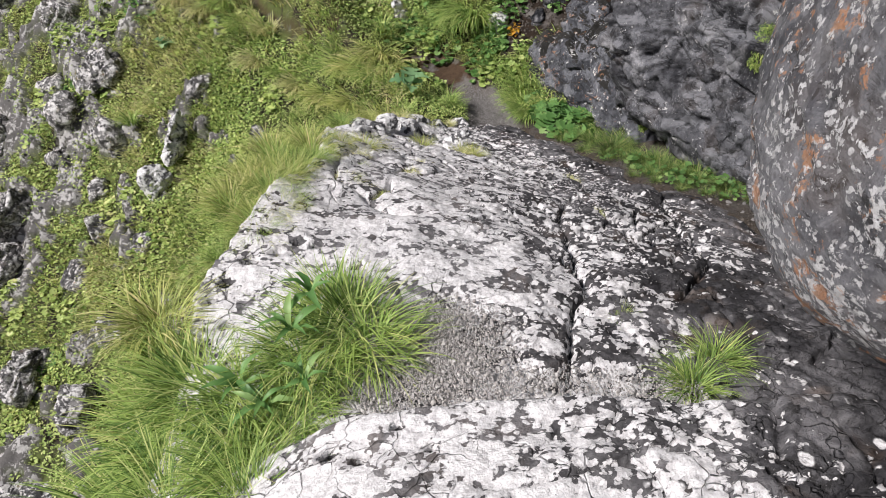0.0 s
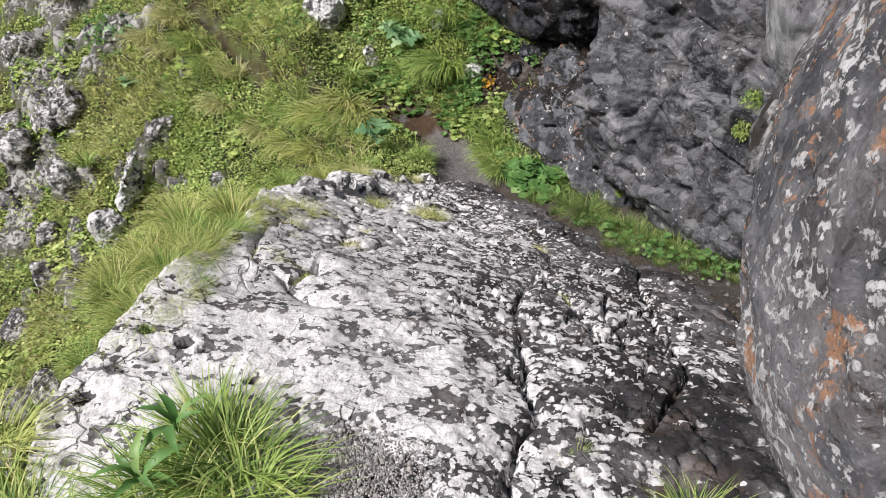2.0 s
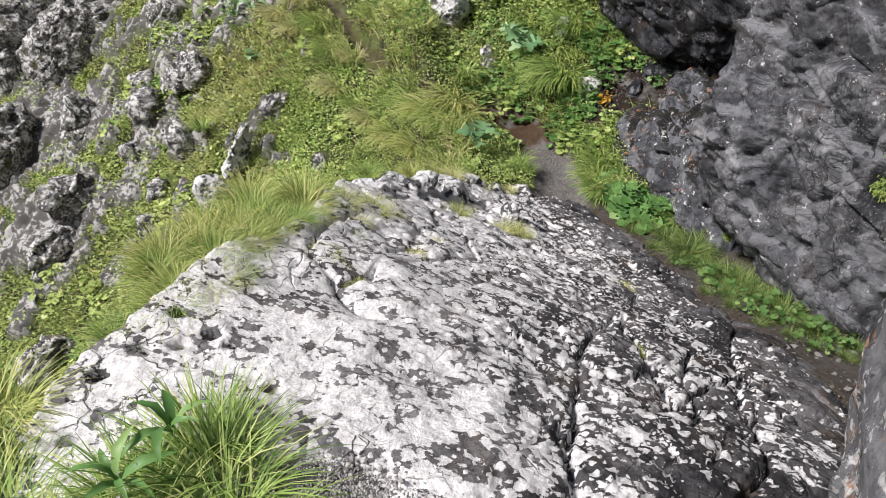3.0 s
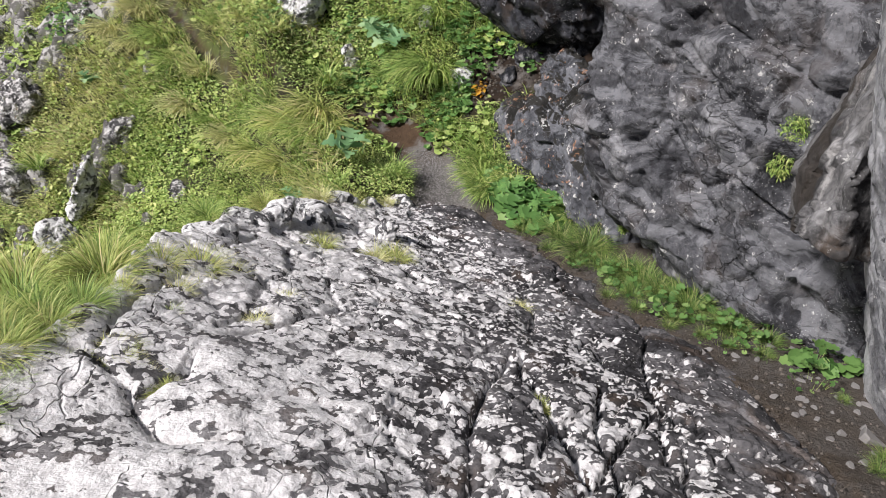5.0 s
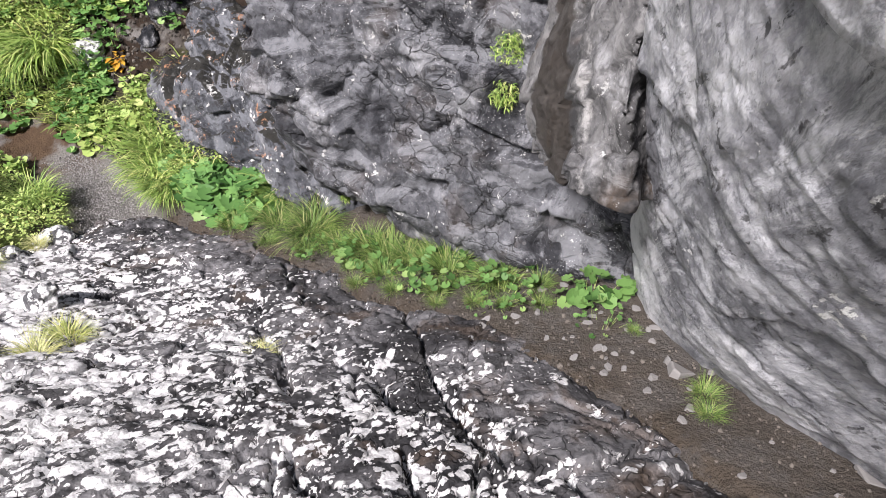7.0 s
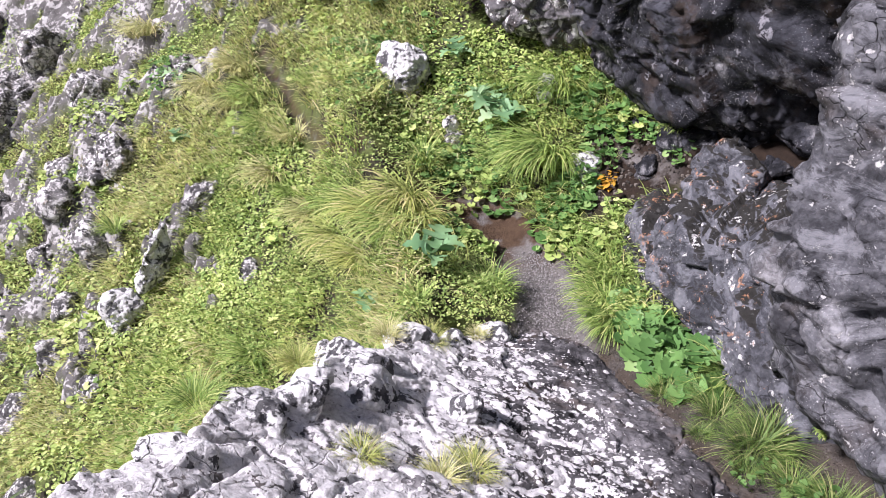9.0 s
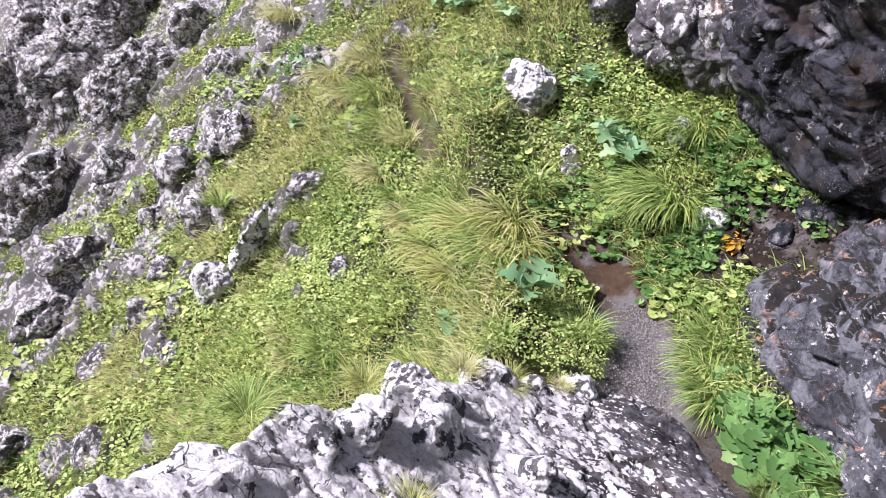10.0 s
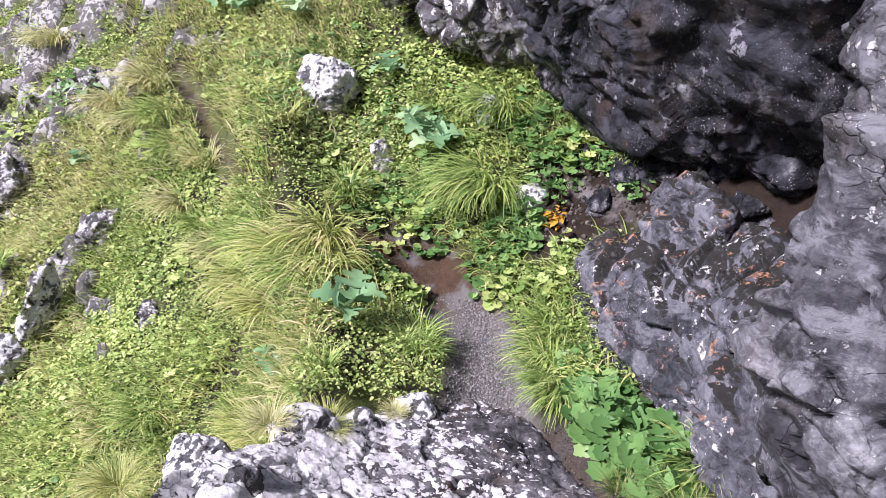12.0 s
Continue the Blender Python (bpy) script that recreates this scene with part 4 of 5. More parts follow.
RHOMB = (np.array([(0, 0, 0), (0.3, 0.32, 0.12), (0.78, 0.26, 0.08), (1.05, 0, -0.05), (0.78, -0.26, 0.08), (0.3, -0.32, 0.12)], float), np.array([(0, 3, 1), (1, 3, 2), (0, 5, 3), (5, 4, 3)]))
OVAL = outline_leaf([(0, 0.0), (0.35, 0.26), (0.7, 0.2), (1.0, 0.0)], 0.1, 0.25)
SPEAR = outline_leaf([(0, 0.02), (0.2, 0.07), (0.5, 0.10), (0.8, 0.06), (1.0, 0.0)], 0.6, 0.4)
HOGWEED = outline_leaf([(0, 0.015), (0.14, 0.02), (0.2, 0.12), (0.17, 0.36), (0.24, 0.44), (0.3, 0.4), (0.33, 0.13), (0.4, 0.1), (0.44, 0.16), (0.43, 0.4), (0.5, 0.48), (0.57, 0.42), (0.58, 0.14), (0.64, 0.12), (0.68, 0.3), (0.76, 0.34), (0.8, 0.28), (0.82, 0.12), (0.92, 0.14), (1.0, 0.0)], 0.6, 0.35)


def round_leaf(deep):
    k = np.arange(15)
    a = -2.75 + 5.5 * k / 14
    r = 0.5 * (1 + deep * np.cos(k * np.pi)) * (1 - 0.1 * np.abs(a) / 2.75)
    rim = np.stack([0.35 + r * np.cos(a), r * np.sin(a), 0.10 + 0.05 * np.cos(k * np.pi)], 1)
    v = np.concatenate([[(0.35, 0, 0)], rim])
    return v, np.array([(0, i, i + 1) for i in range(1, 15)])


ROUND = round_leaf(0.06)
LOBED = round_leaf(0.11)


def strewn(template, at, azimuth, tilt, size, rng):
    """Copies of a leaf template laid at many places, as one set of vertices and triangles."""
    tv, tt = template
    n = len(at)
    ca, sa, ct, st = np.cos(azimuth), np.sin(azimuth), np.cos(tilt), np.sin(tilt)
    ex = np.stack([ca * ct, sa * ct, -st], 1)
    ey = np.stack([-sa, ca, np.zeros(n)], 1)
    roll = rng.normal(0, 0.35, n)
    ez = np.cross(ex, ey)
    ey, ez = ey * np.cos(roll)[:, None] + ez * np.sin(roll)[:, None], ez * np.cos(roll)[:, None] - ey * np.sin(roll)[:, None]
    v = at[:, None] + size[:, None, None] * (tv[None, :, 0, None] * ex[:, None] + tv[None, :, 1, None] * ey[:, None] + tv[None, :, 2, None] * ez[:, None])
    return v.reshape(-1, 3), (tt[None] + (np.arange(n) * len(tv))[:, None, None]).reshape(-1, 3)


def stuff(name, me, material, label, category="grass"):
    return tagged(put(name, me, material), label, category, kind="stuff")


def on_ground(x, y, lift=0.0):
    return np.stack([x, y, ground_level(x, y) + lift], 1)


def clear(x, y, margin=0.2):
    ok = (path_distance(x, y) + 0.15 * step(-0.3, -0.9, x) + 0.12 * step(-0.5, -0.8, x) * step(-2.4, -2.0, x) > margin + 0.08) & (x < along(y, CLIFF_LINE) - 0.25)
    ok &= ~((x > along(y, LEFT_EDGE) - 0.35) & (y < along(x, [(-1.2, 5.75), (-0.6, 6.05), (0.0, 6.45), (0.3, 6.65), (1.0, 6.7)])))
    ok &= ~((x > 0.5) & (y > 7.75) & (y < 8.5)) & ~((x > 0.9) & (y >= 8.5))
    for sx, sy, r, h in HILLSTONES:
        ok &= np.hypot(x - sx, y - sy) > 0.75 * r
    return ok


def sample(n, box, rng, margin=0.2, rocky=0.35):
    x, y = rng.uniform(box[0], box[1], n), rng.uniform(box[2], box[3], n)
    ok = clear(x, y, margin)
    x, y = x[ok], y[ok]
    ok = rockiness(x, y) < rocky + rng.uniform(-0.3, 0.35, len(x))
    return x[ok], y[ok]


def patches(x, y, scale, seed):
    return fbm(np.stack([x * scale, y * scale, 0 * x], 1), 3, seed)


def hillside_plants():
    rng = np.random.default_rng(5)
    for name, material, lo, hi, seed in (("low_herbs", YELLOW_HERB, -0.05, 9, 1), ("low_herbs", HERB, -9, 0.12, 2)):
        x, y = sample(125000, (-11.5, 1.3, 3.5, 14.5), rng)
        x2, y2 = sample(36000, (-3.6, 1.3, 6.0, 10.0), rng)
        x, y = np.concatenate([x, x2]), np.concatenate([y, y2])
        p = patches(x, y, 0.8, 90)
        near = step(-2.2, -1.0, x)
        ok = (p - near > lo) if lo > -1 else (p < hi + near)
        x, y = x[ok], y[ok]
        n = len(x)
        hgt = rng.uniform(0.0, 0.11, n) * (0.6 + 0.8 * np.clip(patches(x, y, 2.3, 91) + 0.5, 0, 1))
        v, t = strewn(RHOMB, on_ground(x, y, 0.0) + np.stack([0 * x, 0 * x, hgt], 1), rng.uniform(0, 6.283, n), rng.normal(0.15, 0.4, n), rng.uniform(0.022, 0.066, n) * rng.uniform(0.6, 1.15, n) * (1 - 0.5 * step(-4.0, -1.5, x) * step(10, 8, y)), rng)
        stuff(name, mesh_of(name, v, t), material, "dense low herbs with small leaves covering the slope", "herbs")
    x, y = sample(26000, (-11, -4.2, 4, 14.5), rng, rocky=1.3)
    ok = patches(x, y, 1.6, 97) > 0.0
    x, y = x[ok], y[ok]
    v, t = strewn(RHOMB, on_ground(x, y, 0.01) + np.stack([0 * x, 0 * x, rng.uniform(0, 0.09, len(x))], 1), rng.uniform(0, 6.283, len(x)), rng.normal(0.15, 0.4, len(x)), rng.uniform(0.02, 0.06, len(x)), rng)
    stuff("rock_herbs", mesh_of("rock_herbs", v, t), HERB, "small herbs rooted in ledges of the rocks", "herbs")
    for name, material, count, box, lng, lo in (("hillside_grass", GRASS, 60000, (-11, 1.2, 4, 14), 0.2, -0.15), ("pale_meadow_grass", PALE_GRASS, 30000, (-5.5, -0.6, 6.2, 12.5), 0.24, -0.1),
                                               ("hillside_grass", LUSH_GRASS, 18000, (-4, 1.2, 6.2, 10), 0.24, -0.05)):
        x, y = sample(count, box, rng, 0.17)
        ok = patches(x, y, 1.1, 95 + len(name)) > lo
        x, y = x[ok], y[ok]
        n = len(x)
        az = np.arctan2(-0.75 + rng.normal(0, 0.9, n), -0.7 + rng.normal(0, 0.9, n))
        v, t = blades(on_ground(x, y, -0.01), az, rng.uniform(0.1, 0.7, n), rng.uniform(1.0, 2.2, n), lng * rng.uniform(0.5, 1.2, n), rng.uniform(0.010, 0.019, n), 3)
        stuff(name, mesh_of(name, v, t), material, "long grass bending down the steep slope")


hillside_plants()

TUFTS = [tuft_mesh("grass_tuft", 230, 0.10, 0.34, 201, (1.3, 2.4), 0.012, (-0.35, -0.45)), tuft_mesh("grass_tuft", 170, 0.08, 0.26, 202, (1.2, 2.3), 0.0105, (-0.2, -0.3)), tuft_mesh("grass_tuft", 250, 0.12, 0.42, 203, (1.6, 2.7), 0.0135, (-0.8, -0.9)),
         tuft_mesh("grass_tuft", 380, 0.12, 0.36, 204, (1.3, 2.4), 0.0075, (-0.3, -0.3)), tuft_mesh("grass_tuft", 260, 0.09, 0.28, 205, (1.2, 2.3), 0.007, (-0.2, -0.2))]
TUFT_LABEL = "thick tuft of long drooping green grass"


def tuft(x, y, z, kind, size, material=None, turn=0.0, label=TUFT_LABEL, group="grass tufts"):
    me = TUFTS[kind] if material is None else TUFTS[kind].copy()
    if material:
        me.materials.clear()
        me.materials.append(material)
    ob = put("grass_tuft", me, LUSH_GRASS, (x, y, z))
    ob.rotation_euler = (0, 0, turn)
    ob.scale = (size, size, size)
    return tagged(ob, label, "grass", group)


PATH_TUFTS = [(0.12, 8.47, 2, 1.35), (0.02, 8.4, 2, 1.1), (0.22, 8.4, 2, 1.15), (-1.0, 8.5, 0, 1.1), (-0.92, 8.42, 1, 1.1), (0.17, 9.07, 2, 1.1), (0.3, 9.0, 0, 1.0), (-0.98, 7.85, 2, 1.15), (-1.18, 7.72, 2, 1.2), (-1.5, 8.05, 2, 1.15), (-1.75, 8.1, 2, 1.1), (-0.85, 7.62, 2, 1.0), (-1.0, 7.45, 2, 1.0), (-1.35, 7.6, 2, 1.0), (-2.2, 8.6, 2, 1.0),
              (-0.14, 7.05, 0, 0.85), (-0.06, 6.98, 1, 0.9), (-0.2, 6.98, 1, 0.8), (0.74, 7.24, 0, 0.95), (0.7, 7.05, 2, 0.8), (0.72, 6.85, 0, 0.95), (0.78, 6.7, 2, 0.75), (1.44, 6.1, 0, 0.9), (-3.92, 10.86, 2, 1.3), (-3.55, 10.35, 2, 1.2), (-3.9, 10.44, 2, 1.3), (-4.34, 10.64, 2, 1.2), (-3.2, 9.85, 2, 1.1), (-2.75, 9.6, 0, 1.2), (-2.9, 9.2, 2, 1.1), (-2.5, 8.9, 0, 1.1),
              (-2.0, 9.35, 0, 1.0), (-1.6, 8.95, 1, 1.1), (-2.6, 10.1, 0, 1.0), (-6.42, 12.48, 0, 1.5), (-6.1, 12.3, 2, 1.3), (-1.41, 7.04, 1, 1.1), (-1.3, 6.85, 0, 0.9), (-2.77, 7.25, 1, 1.2), (-2.42, 7.32, 0, 1.1), (-2.6, 6.9, 1, 1.2), (-3.0, 7.5, 1, 1.1), (-0.55, 6.45, 1, 0.8), (-0.9, 6.35, 0, 0.8), (-0.35, 9.3, 1, 1.0), (-0.6, 8.85, 1, 0.9), (-0.3, 8.6, 0, 0.9), (-1.1, 6.6, 1, 0.9), (-4.9, 8.9, 1, 1.1), (-3.4, 8.3, 1, 1.1)]
for k, (tx, ty, kind, size) in enumerate(PATH_TUFTS):
    tuft(tx, ty, level_at(tx, ty), kind, size, (PALE_GRASS if tx < -2.0 and k % 3 else (None, GRASS, GRASS)[k % 3]) if tx < -0.8 else None, 0.5 * math.sin(k * 1.3))


def slab_top(x, y):
    return float(slab_level(np.array([x]), np.array([y]))[0]) + 0.04


# tufts on and round the slab
for k, (tx, ty, kind, size, sink) in enumerate([(-0.42, 1.72, 0, 0.95, 0.02), (-0.3, 1.6, 1, 0.95, 0.02), (-0.5, 1.85, 1, 0.9, 0.02), (-0.55, 1.6, 0, 0.9, 0.04), (-0.95, 1.35, 0, 1.1, 0.12), (-1.1, 1.5, 2, 1.0, 0.2), (-1.2, 1.2, 0, 1.0, 0.25), (-0.85, 1.2, 1, 0.8, 0.1), (-0.6, 1.28, 0, 0.7, 0.02), (-0.7, 1.15, 0, 0.75, 0.02), (-0.8, 1.32, 1, 0.9, 0.02), (-0.55, 1.4, 1, 0.8, 0.02), (-0.75, 1.42, 0, 0.8, 0.02), (-0.9, 1.05, 0, 0.8, 0.04), (-0.65, 1.05, 1, 0.7, 0.0), (-0.95, 1.5, 0, 0.9, 0.04), (-1.0, 1.25, 1, 0.9, 0.06), (-0.55, 1.52, 1, 0.9, 0.02),
                                               (0.76, 1.45, 1, 0.62, 0.03), (0.9, 1.6, 1, 0.6, 0.03), (0.3, 1.28, 1, 0.3, 0.0), (0.6, 1.83, 1, 0.28, 0.03)]):
    tuft(tx, ty, slab_top(tx, ty) - sink, (3, 4, 3)[kind], size, None, k * 2.1, group="tufts on the slab")
for k, (tx, ty, kind, size, sink) in enumerate([(-0.98, 2.4, 0, 0.6, 0.03), (-0.9, 2.55, 0, 0.62, 0.02), (-0.98, 2.72, 0, 0.7, 0.03), (-0.95, 2.88, 0, 0.7, 0.03), (-0.95, 3.1, 0, 0.72, 0.03), (-1.03, 2.95, 0, 0.8, 0.05), (-1.03, 2.3, 0, 0.5, 0.05), (-1.0, 2.48, 0, 0.62, 0.03), (-0.96, 2.62, 1, 0.7, 0.02), (-1.02, 2.78, 0, 0.72, 0.04), (-0.93, 2.9, 0, 0.66, 0.02), (-0.9, 3.05, 1, 0.7, 0.02), (-0.88, 3.22, 0, 0.66, 0.03), (-0.82, 3.35, 1, 0.6, 0.02), (-1.12, 2.55, 2, 0.7, 0.06), (-1.12, 2.9, 2, 0.8, 0.06), (-1.05, 3.15, 2, 0.8, 0.06), (-0.86, 2.42, 1, 0.4, 0.02), (-0.86, 2.75, 1, 0.5, 0.02), (-0.78, 2.9, 1, 0.35, 0.02), (-0.95, 3.5, 0, 0.8, 0.08), (-0.66, 3.1, 1, 0.3, 0.02), (-0.63, 3.3, 1, 0.32, 0.02)]):
    tuft(tx + 0.06, ty - 0.05, slab_top(tx + 0.06, ty - 0.05) - sink, (3, 4, 3)[kind], 0.72 * size, (None, GRASS)[k % 2], 0.7 * math.sin(k * 2.3), group="tufts on the brink")
DRY = "small dry tuft of grass rooted in a rock crack"
for k, (tx, ty, size) in enumerate([(-0.92, 2.55, 0.45), (-0.92, 2.68, 0.5), (-1.05, 2.73, 0.55), (-0.9, 2.4, 0.5), (-0.9, 2.31, 0.5), (-0.8, 2.56, 0.5), (-1.07, 3.25, 0.6), (-1.0, 2.95, 0.55), (-0.96, 2.82, 0.55), (-0.82, 3.14, 0.6), (-1.1, 2.6, 0.55), (-1.03, 2.18, 0.5), (-1.2, 1.82, 0.8), (-1.12, 1.67, 0.8), (-0.9, 3.45, 0.7), (-0.95, 3.6, 0.7), (-0.6, 2.93, 0.3), (-0.48, 2.85, 0.25), (-0.54, 2.88, 0.25), (-0.29, 3.33, 0.28), (-0.62, 3.66, 0.5), (-0.5, 3.7, 0.4), (-0.4, 2.8, 0.2), (-0.6, 3.4, 0.4), (-0.75, 3.6, 0.45),
                                    (0.83, 4.25, 0.33), (0.78, 3.1, 0.2), (0.0, 4.6, 0.55), (0.1, 4.75, 0.45), (-0.25, 3.6, 0.3), (-0.3, 4.55, 0.4), (-0.55, 5.75, 0.6), (-0.35, 5.9, 0.5), (-0.1, 6.25, 0.4), (0.35, 3.3, 0.15), (-0.9, 4.5, 0.6), (-0.75, 5.05, 0.4)]):
    tuft(tx, ty, slab_top(tx, ty) - 0.02 - (0.04 if tx < -0.88 else 0), 3 + k % 2, size, (GRASS, LUSH_GRASS)[k % 2] if tx < -0.75 else (PALE_GRASS if k % 2 else GRASS), 0.6 * math.sin(k * 1.7), DRY, "tufts in rock cracks")
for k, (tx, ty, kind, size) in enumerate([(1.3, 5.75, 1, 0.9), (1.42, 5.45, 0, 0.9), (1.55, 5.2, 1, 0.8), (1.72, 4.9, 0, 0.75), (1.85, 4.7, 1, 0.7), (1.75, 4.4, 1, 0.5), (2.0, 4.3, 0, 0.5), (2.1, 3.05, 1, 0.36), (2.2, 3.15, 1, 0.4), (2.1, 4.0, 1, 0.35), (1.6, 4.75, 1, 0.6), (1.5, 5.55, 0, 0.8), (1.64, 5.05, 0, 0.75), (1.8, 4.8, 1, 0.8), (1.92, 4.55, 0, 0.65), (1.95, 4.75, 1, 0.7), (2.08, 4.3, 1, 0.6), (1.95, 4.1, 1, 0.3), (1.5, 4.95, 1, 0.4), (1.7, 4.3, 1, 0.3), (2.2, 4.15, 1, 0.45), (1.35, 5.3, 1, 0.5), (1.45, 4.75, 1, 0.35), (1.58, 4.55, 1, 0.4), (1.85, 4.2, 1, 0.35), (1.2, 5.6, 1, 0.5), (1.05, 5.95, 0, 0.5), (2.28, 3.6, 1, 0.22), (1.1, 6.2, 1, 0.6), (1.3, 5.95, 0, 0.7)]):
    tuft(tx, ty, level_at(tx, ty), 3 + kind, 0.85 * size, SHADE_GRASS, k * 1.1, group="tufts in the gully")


def leaf_cluster(name, x, y, z, spread, count, size, seed, material, label, height=0.12, template=ROUND):
    rng = np.random.default_rng(seed)
    a, r = rng.uniform(0, 6.283, count), spread * np.sqrt(rng.uniform(0, 1, count))
    at = np.stack([r * np.cos(a), r * np.sin(a), 0 * a], 1)
    ground = level_at(x, y) if z is None else z
    tops = on_ground(x + at[:, 0], y + at[:, 1])[:, 2] - ground if z is None else np.zeros(count)
    at[:, 2] = np.clip(tops, -0.5, 0.5) + height * rng.uniform(0.2, 1.1, count) * (1.1 - 0.5 * r / spread)
    v, t = strewn(template, at, a + rng.normal(0, 0.7, count), rng.normal(0.12, 0.25, count), size * rng.uniform(0.6, 1.2, count), rng)
    plant = new(name)
    plant.location = (x, y, ground)
    tagged(plant, label, "plant", name + "s")
    tagged(put("foliage", mesh_of("foliage", v, t), material, parent=plant), kind="stuff")
    stem_at = at - np.array([0, 0, 1.0]) * 0.005
    base = at * np.array([0.55, 0.55, 0]) + np.array([0, 0, 1.0]) * np.clip(tops, -0.5, 0.5)[:, None] - np.array([0, 0, 0.02])
    side = np.stack([np.sin(a), -np.cos(a), 0 * a], 1) * 0.002
    sv = np.stack([base - side, base + side, stem_at], 1).reshape(-1, 3)
    tagged(put("stalk", mesh_of("stalk", sv, np.arange(len(sv)).reshape(-1, 3)), HERB, parent=plant), kind="stuff")
    return plant


LADY = "cluster of round lobed green leaves beside the path"
for k, (cx, cy, sp, n, sz) in enumerate([(-0.3, 7.6, 0.14, 50, 0.07), (-0.6, 7.72, 0.18, 50, 0.075), (0.28, 7.78, 0.16, 60, 0.085), (0.42, 7.62, 0.16, 60, 0.085), (0.35, 7.95, 0.18, 60, 0.08),
                                           (-0.15, 8.2, 0.2, 60, 0.08), (-0.5, 8.3, 0.25, 80, 0.08), (-0.75, 8.45, 0.25, 80, 0.08), (-0.4, 8.65, 0.3, 90, 0.08), (-0.95, 8.85, 0.3, 80, 0.08), (0.65, 8.75, 0.28, 110, 0.10), (0.45, 8.95, 0.22, 70, 0.10), (0.85, 8.55, 0.2, 60, 0.09),
                                           (-0.1, 9.1, 0.3, 80, 0.08), (-0.75, 9.3, 0.3, 80, 0.08), (-1.2, 8.9, 0.25, 60, 0.07), (0.95, 6.62, 0.17, 60, 0.09), (0.88, 6.9, 0.12, 40, 0.07), (0.72, 7.6, 0.14, 45, 0.07), (0.5, 8.0, 0.14, 50, 0.08), (0.45, 8.2, 0.14, 50, 0.08), (0.75, 7.8, 0.1, 30, 0.06), (0.95, 8.35, 0.1, 30, 0.06), (0.62, 8.45, 0.15, 50, 0.08), (1.0, 6.5, 0.18, 60, 0.12), (1.1, 6.3, 0.2, 70, 0.14), (1.22, 6.1, 0.18, 60, 0.13), (2.33, 3.93, 0.13, 30, 0.09),
                                           (1.62, 5.0, 0.18, 50, 0.06), (1.85, 4.55, 0.2, 50, 0.055), (2.05, 4.25, 0.15, 35, 0.05), (1.45, 5.2, 0.2, 40, 0.03), (1.7, 4.65, 0.22, 40, 0.03), (1.95, 4.15, 0.2, 36, 0.028), (2.2, 3.7, 0.12, 20, 0.025), (-1.7, 9.15, 0.3, 70, 0.07), (-2.7, 10.6, 0.4, 90, 0.09), (-2.2, 10.2, 0.35, 80, 0.09), (-1.6, 10.3, 0.4, 90, 0.09)]):
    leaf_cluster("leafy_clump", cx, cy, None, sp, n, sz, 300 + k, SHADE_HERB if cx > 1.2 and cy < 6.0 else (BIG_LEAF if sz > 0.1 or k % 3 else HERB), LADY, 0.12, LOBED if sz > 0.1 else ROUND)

BIG = mesh_of("leaf", *HOGWEED)
FAR_BIG = mesh_of("leaf", *HOGWEED)
SPEARLEAF = mesh_of("leaf", *SPEAR)


def rosette(name, x, y, z, leaves, size, seed, me, label, rise=0.5, material=None):
    rng = random.Random(seed)
    plant = new(name)
    plant.location = (x, y, z)
    tagged(plant, label, "plant", name + "s")
    for k in range(leaves):
        leaf = put("leaf", me, material or BIG_LEAF, (0, 0, 0.02 + 0.04 * rng.random()), plant)
        leaf.rotation_euler = (rng.uniform(-0.35, 0.35), -rise * rng.uniform(0.2, 1.2), 6.283 * k / leaves + rng.uniform(-0.3, 0.3))
        s = size * rng.uniform(0.7, 1.15)
        leaf.scale = (s, s, s)
    return plant


HOG = "broad deeply lobed pale green leaves of a young hogweed"
for k, (cx, cy, n, s) in enumerate([(-0.55, 7.02, 4, 0.26), (1.12, 6.3, 4, 0.15), (0.98, 6.5, 4, 0.14), (1.22, 6.1, 4, 0.15), (-0.45, 9.05, 6, 0.3), (-0.3, 8.85, 5, 0.26), (-0.85, 9.7, 5, 0.25), (-2.9, 11.3, 6, 0.3), (-3.3, 11.6, 6, 0.28), (-4.9, 11.0, 5, 0.26), (-1.1, 7.0, 4, 0.22), (-4.6, 10.2, 4, 0.22), (-2.1, 10.9, 5, 0.28)]):
    rosette("hogweed", cx, cy, level_at(cx, cy) + 0.05, n, s, 400 + k, BIG if k in (1, 2, 3) else FAR_BIG, HOG, 0.5, BIG_LEAF if k in (1, 2, 3) else BLUISH_LEAF)
for k, (cx, cy, n, s, sink) in enumerate([(-0.6, 1.62, 5, 0.15, 0.0), (-0.55, 1.78, 4, 0.16, 0.0), (-0.75, 1.45, 5, 0.15, 0.05), (-0.66, 1.36, 6, 0.13, 0.03), (-0.52, 1.42, 4, 0.13, 0.0), (-0.82, 1.3, 4, 0.13, 0.08)]):
    rosette("spear_leaf_plant", cx, cy, slab_top(cx, cy) - sink + 0.07, n + 2, s * 0.9, 430 + k, SPEARLEAF, "plant with long pointed grey-green leaves in the grass", 0.5)

# ---- stones ----
BITS = [rock_mesh("stone", (1, 0.8, 0.5), (((-0.4, 0.3, 0.8), 0.34), ((0.7, -0.5, 0.3), 0.45), ((-0.8, -0.5, 0.2), 0.5), ((0.3, 0.9, 0.1), 0.42), ((0.5, 0.2, 0.8), 0.36)), 500 + k, 1, 40, 0.16, 0.0) for k in range(3)]


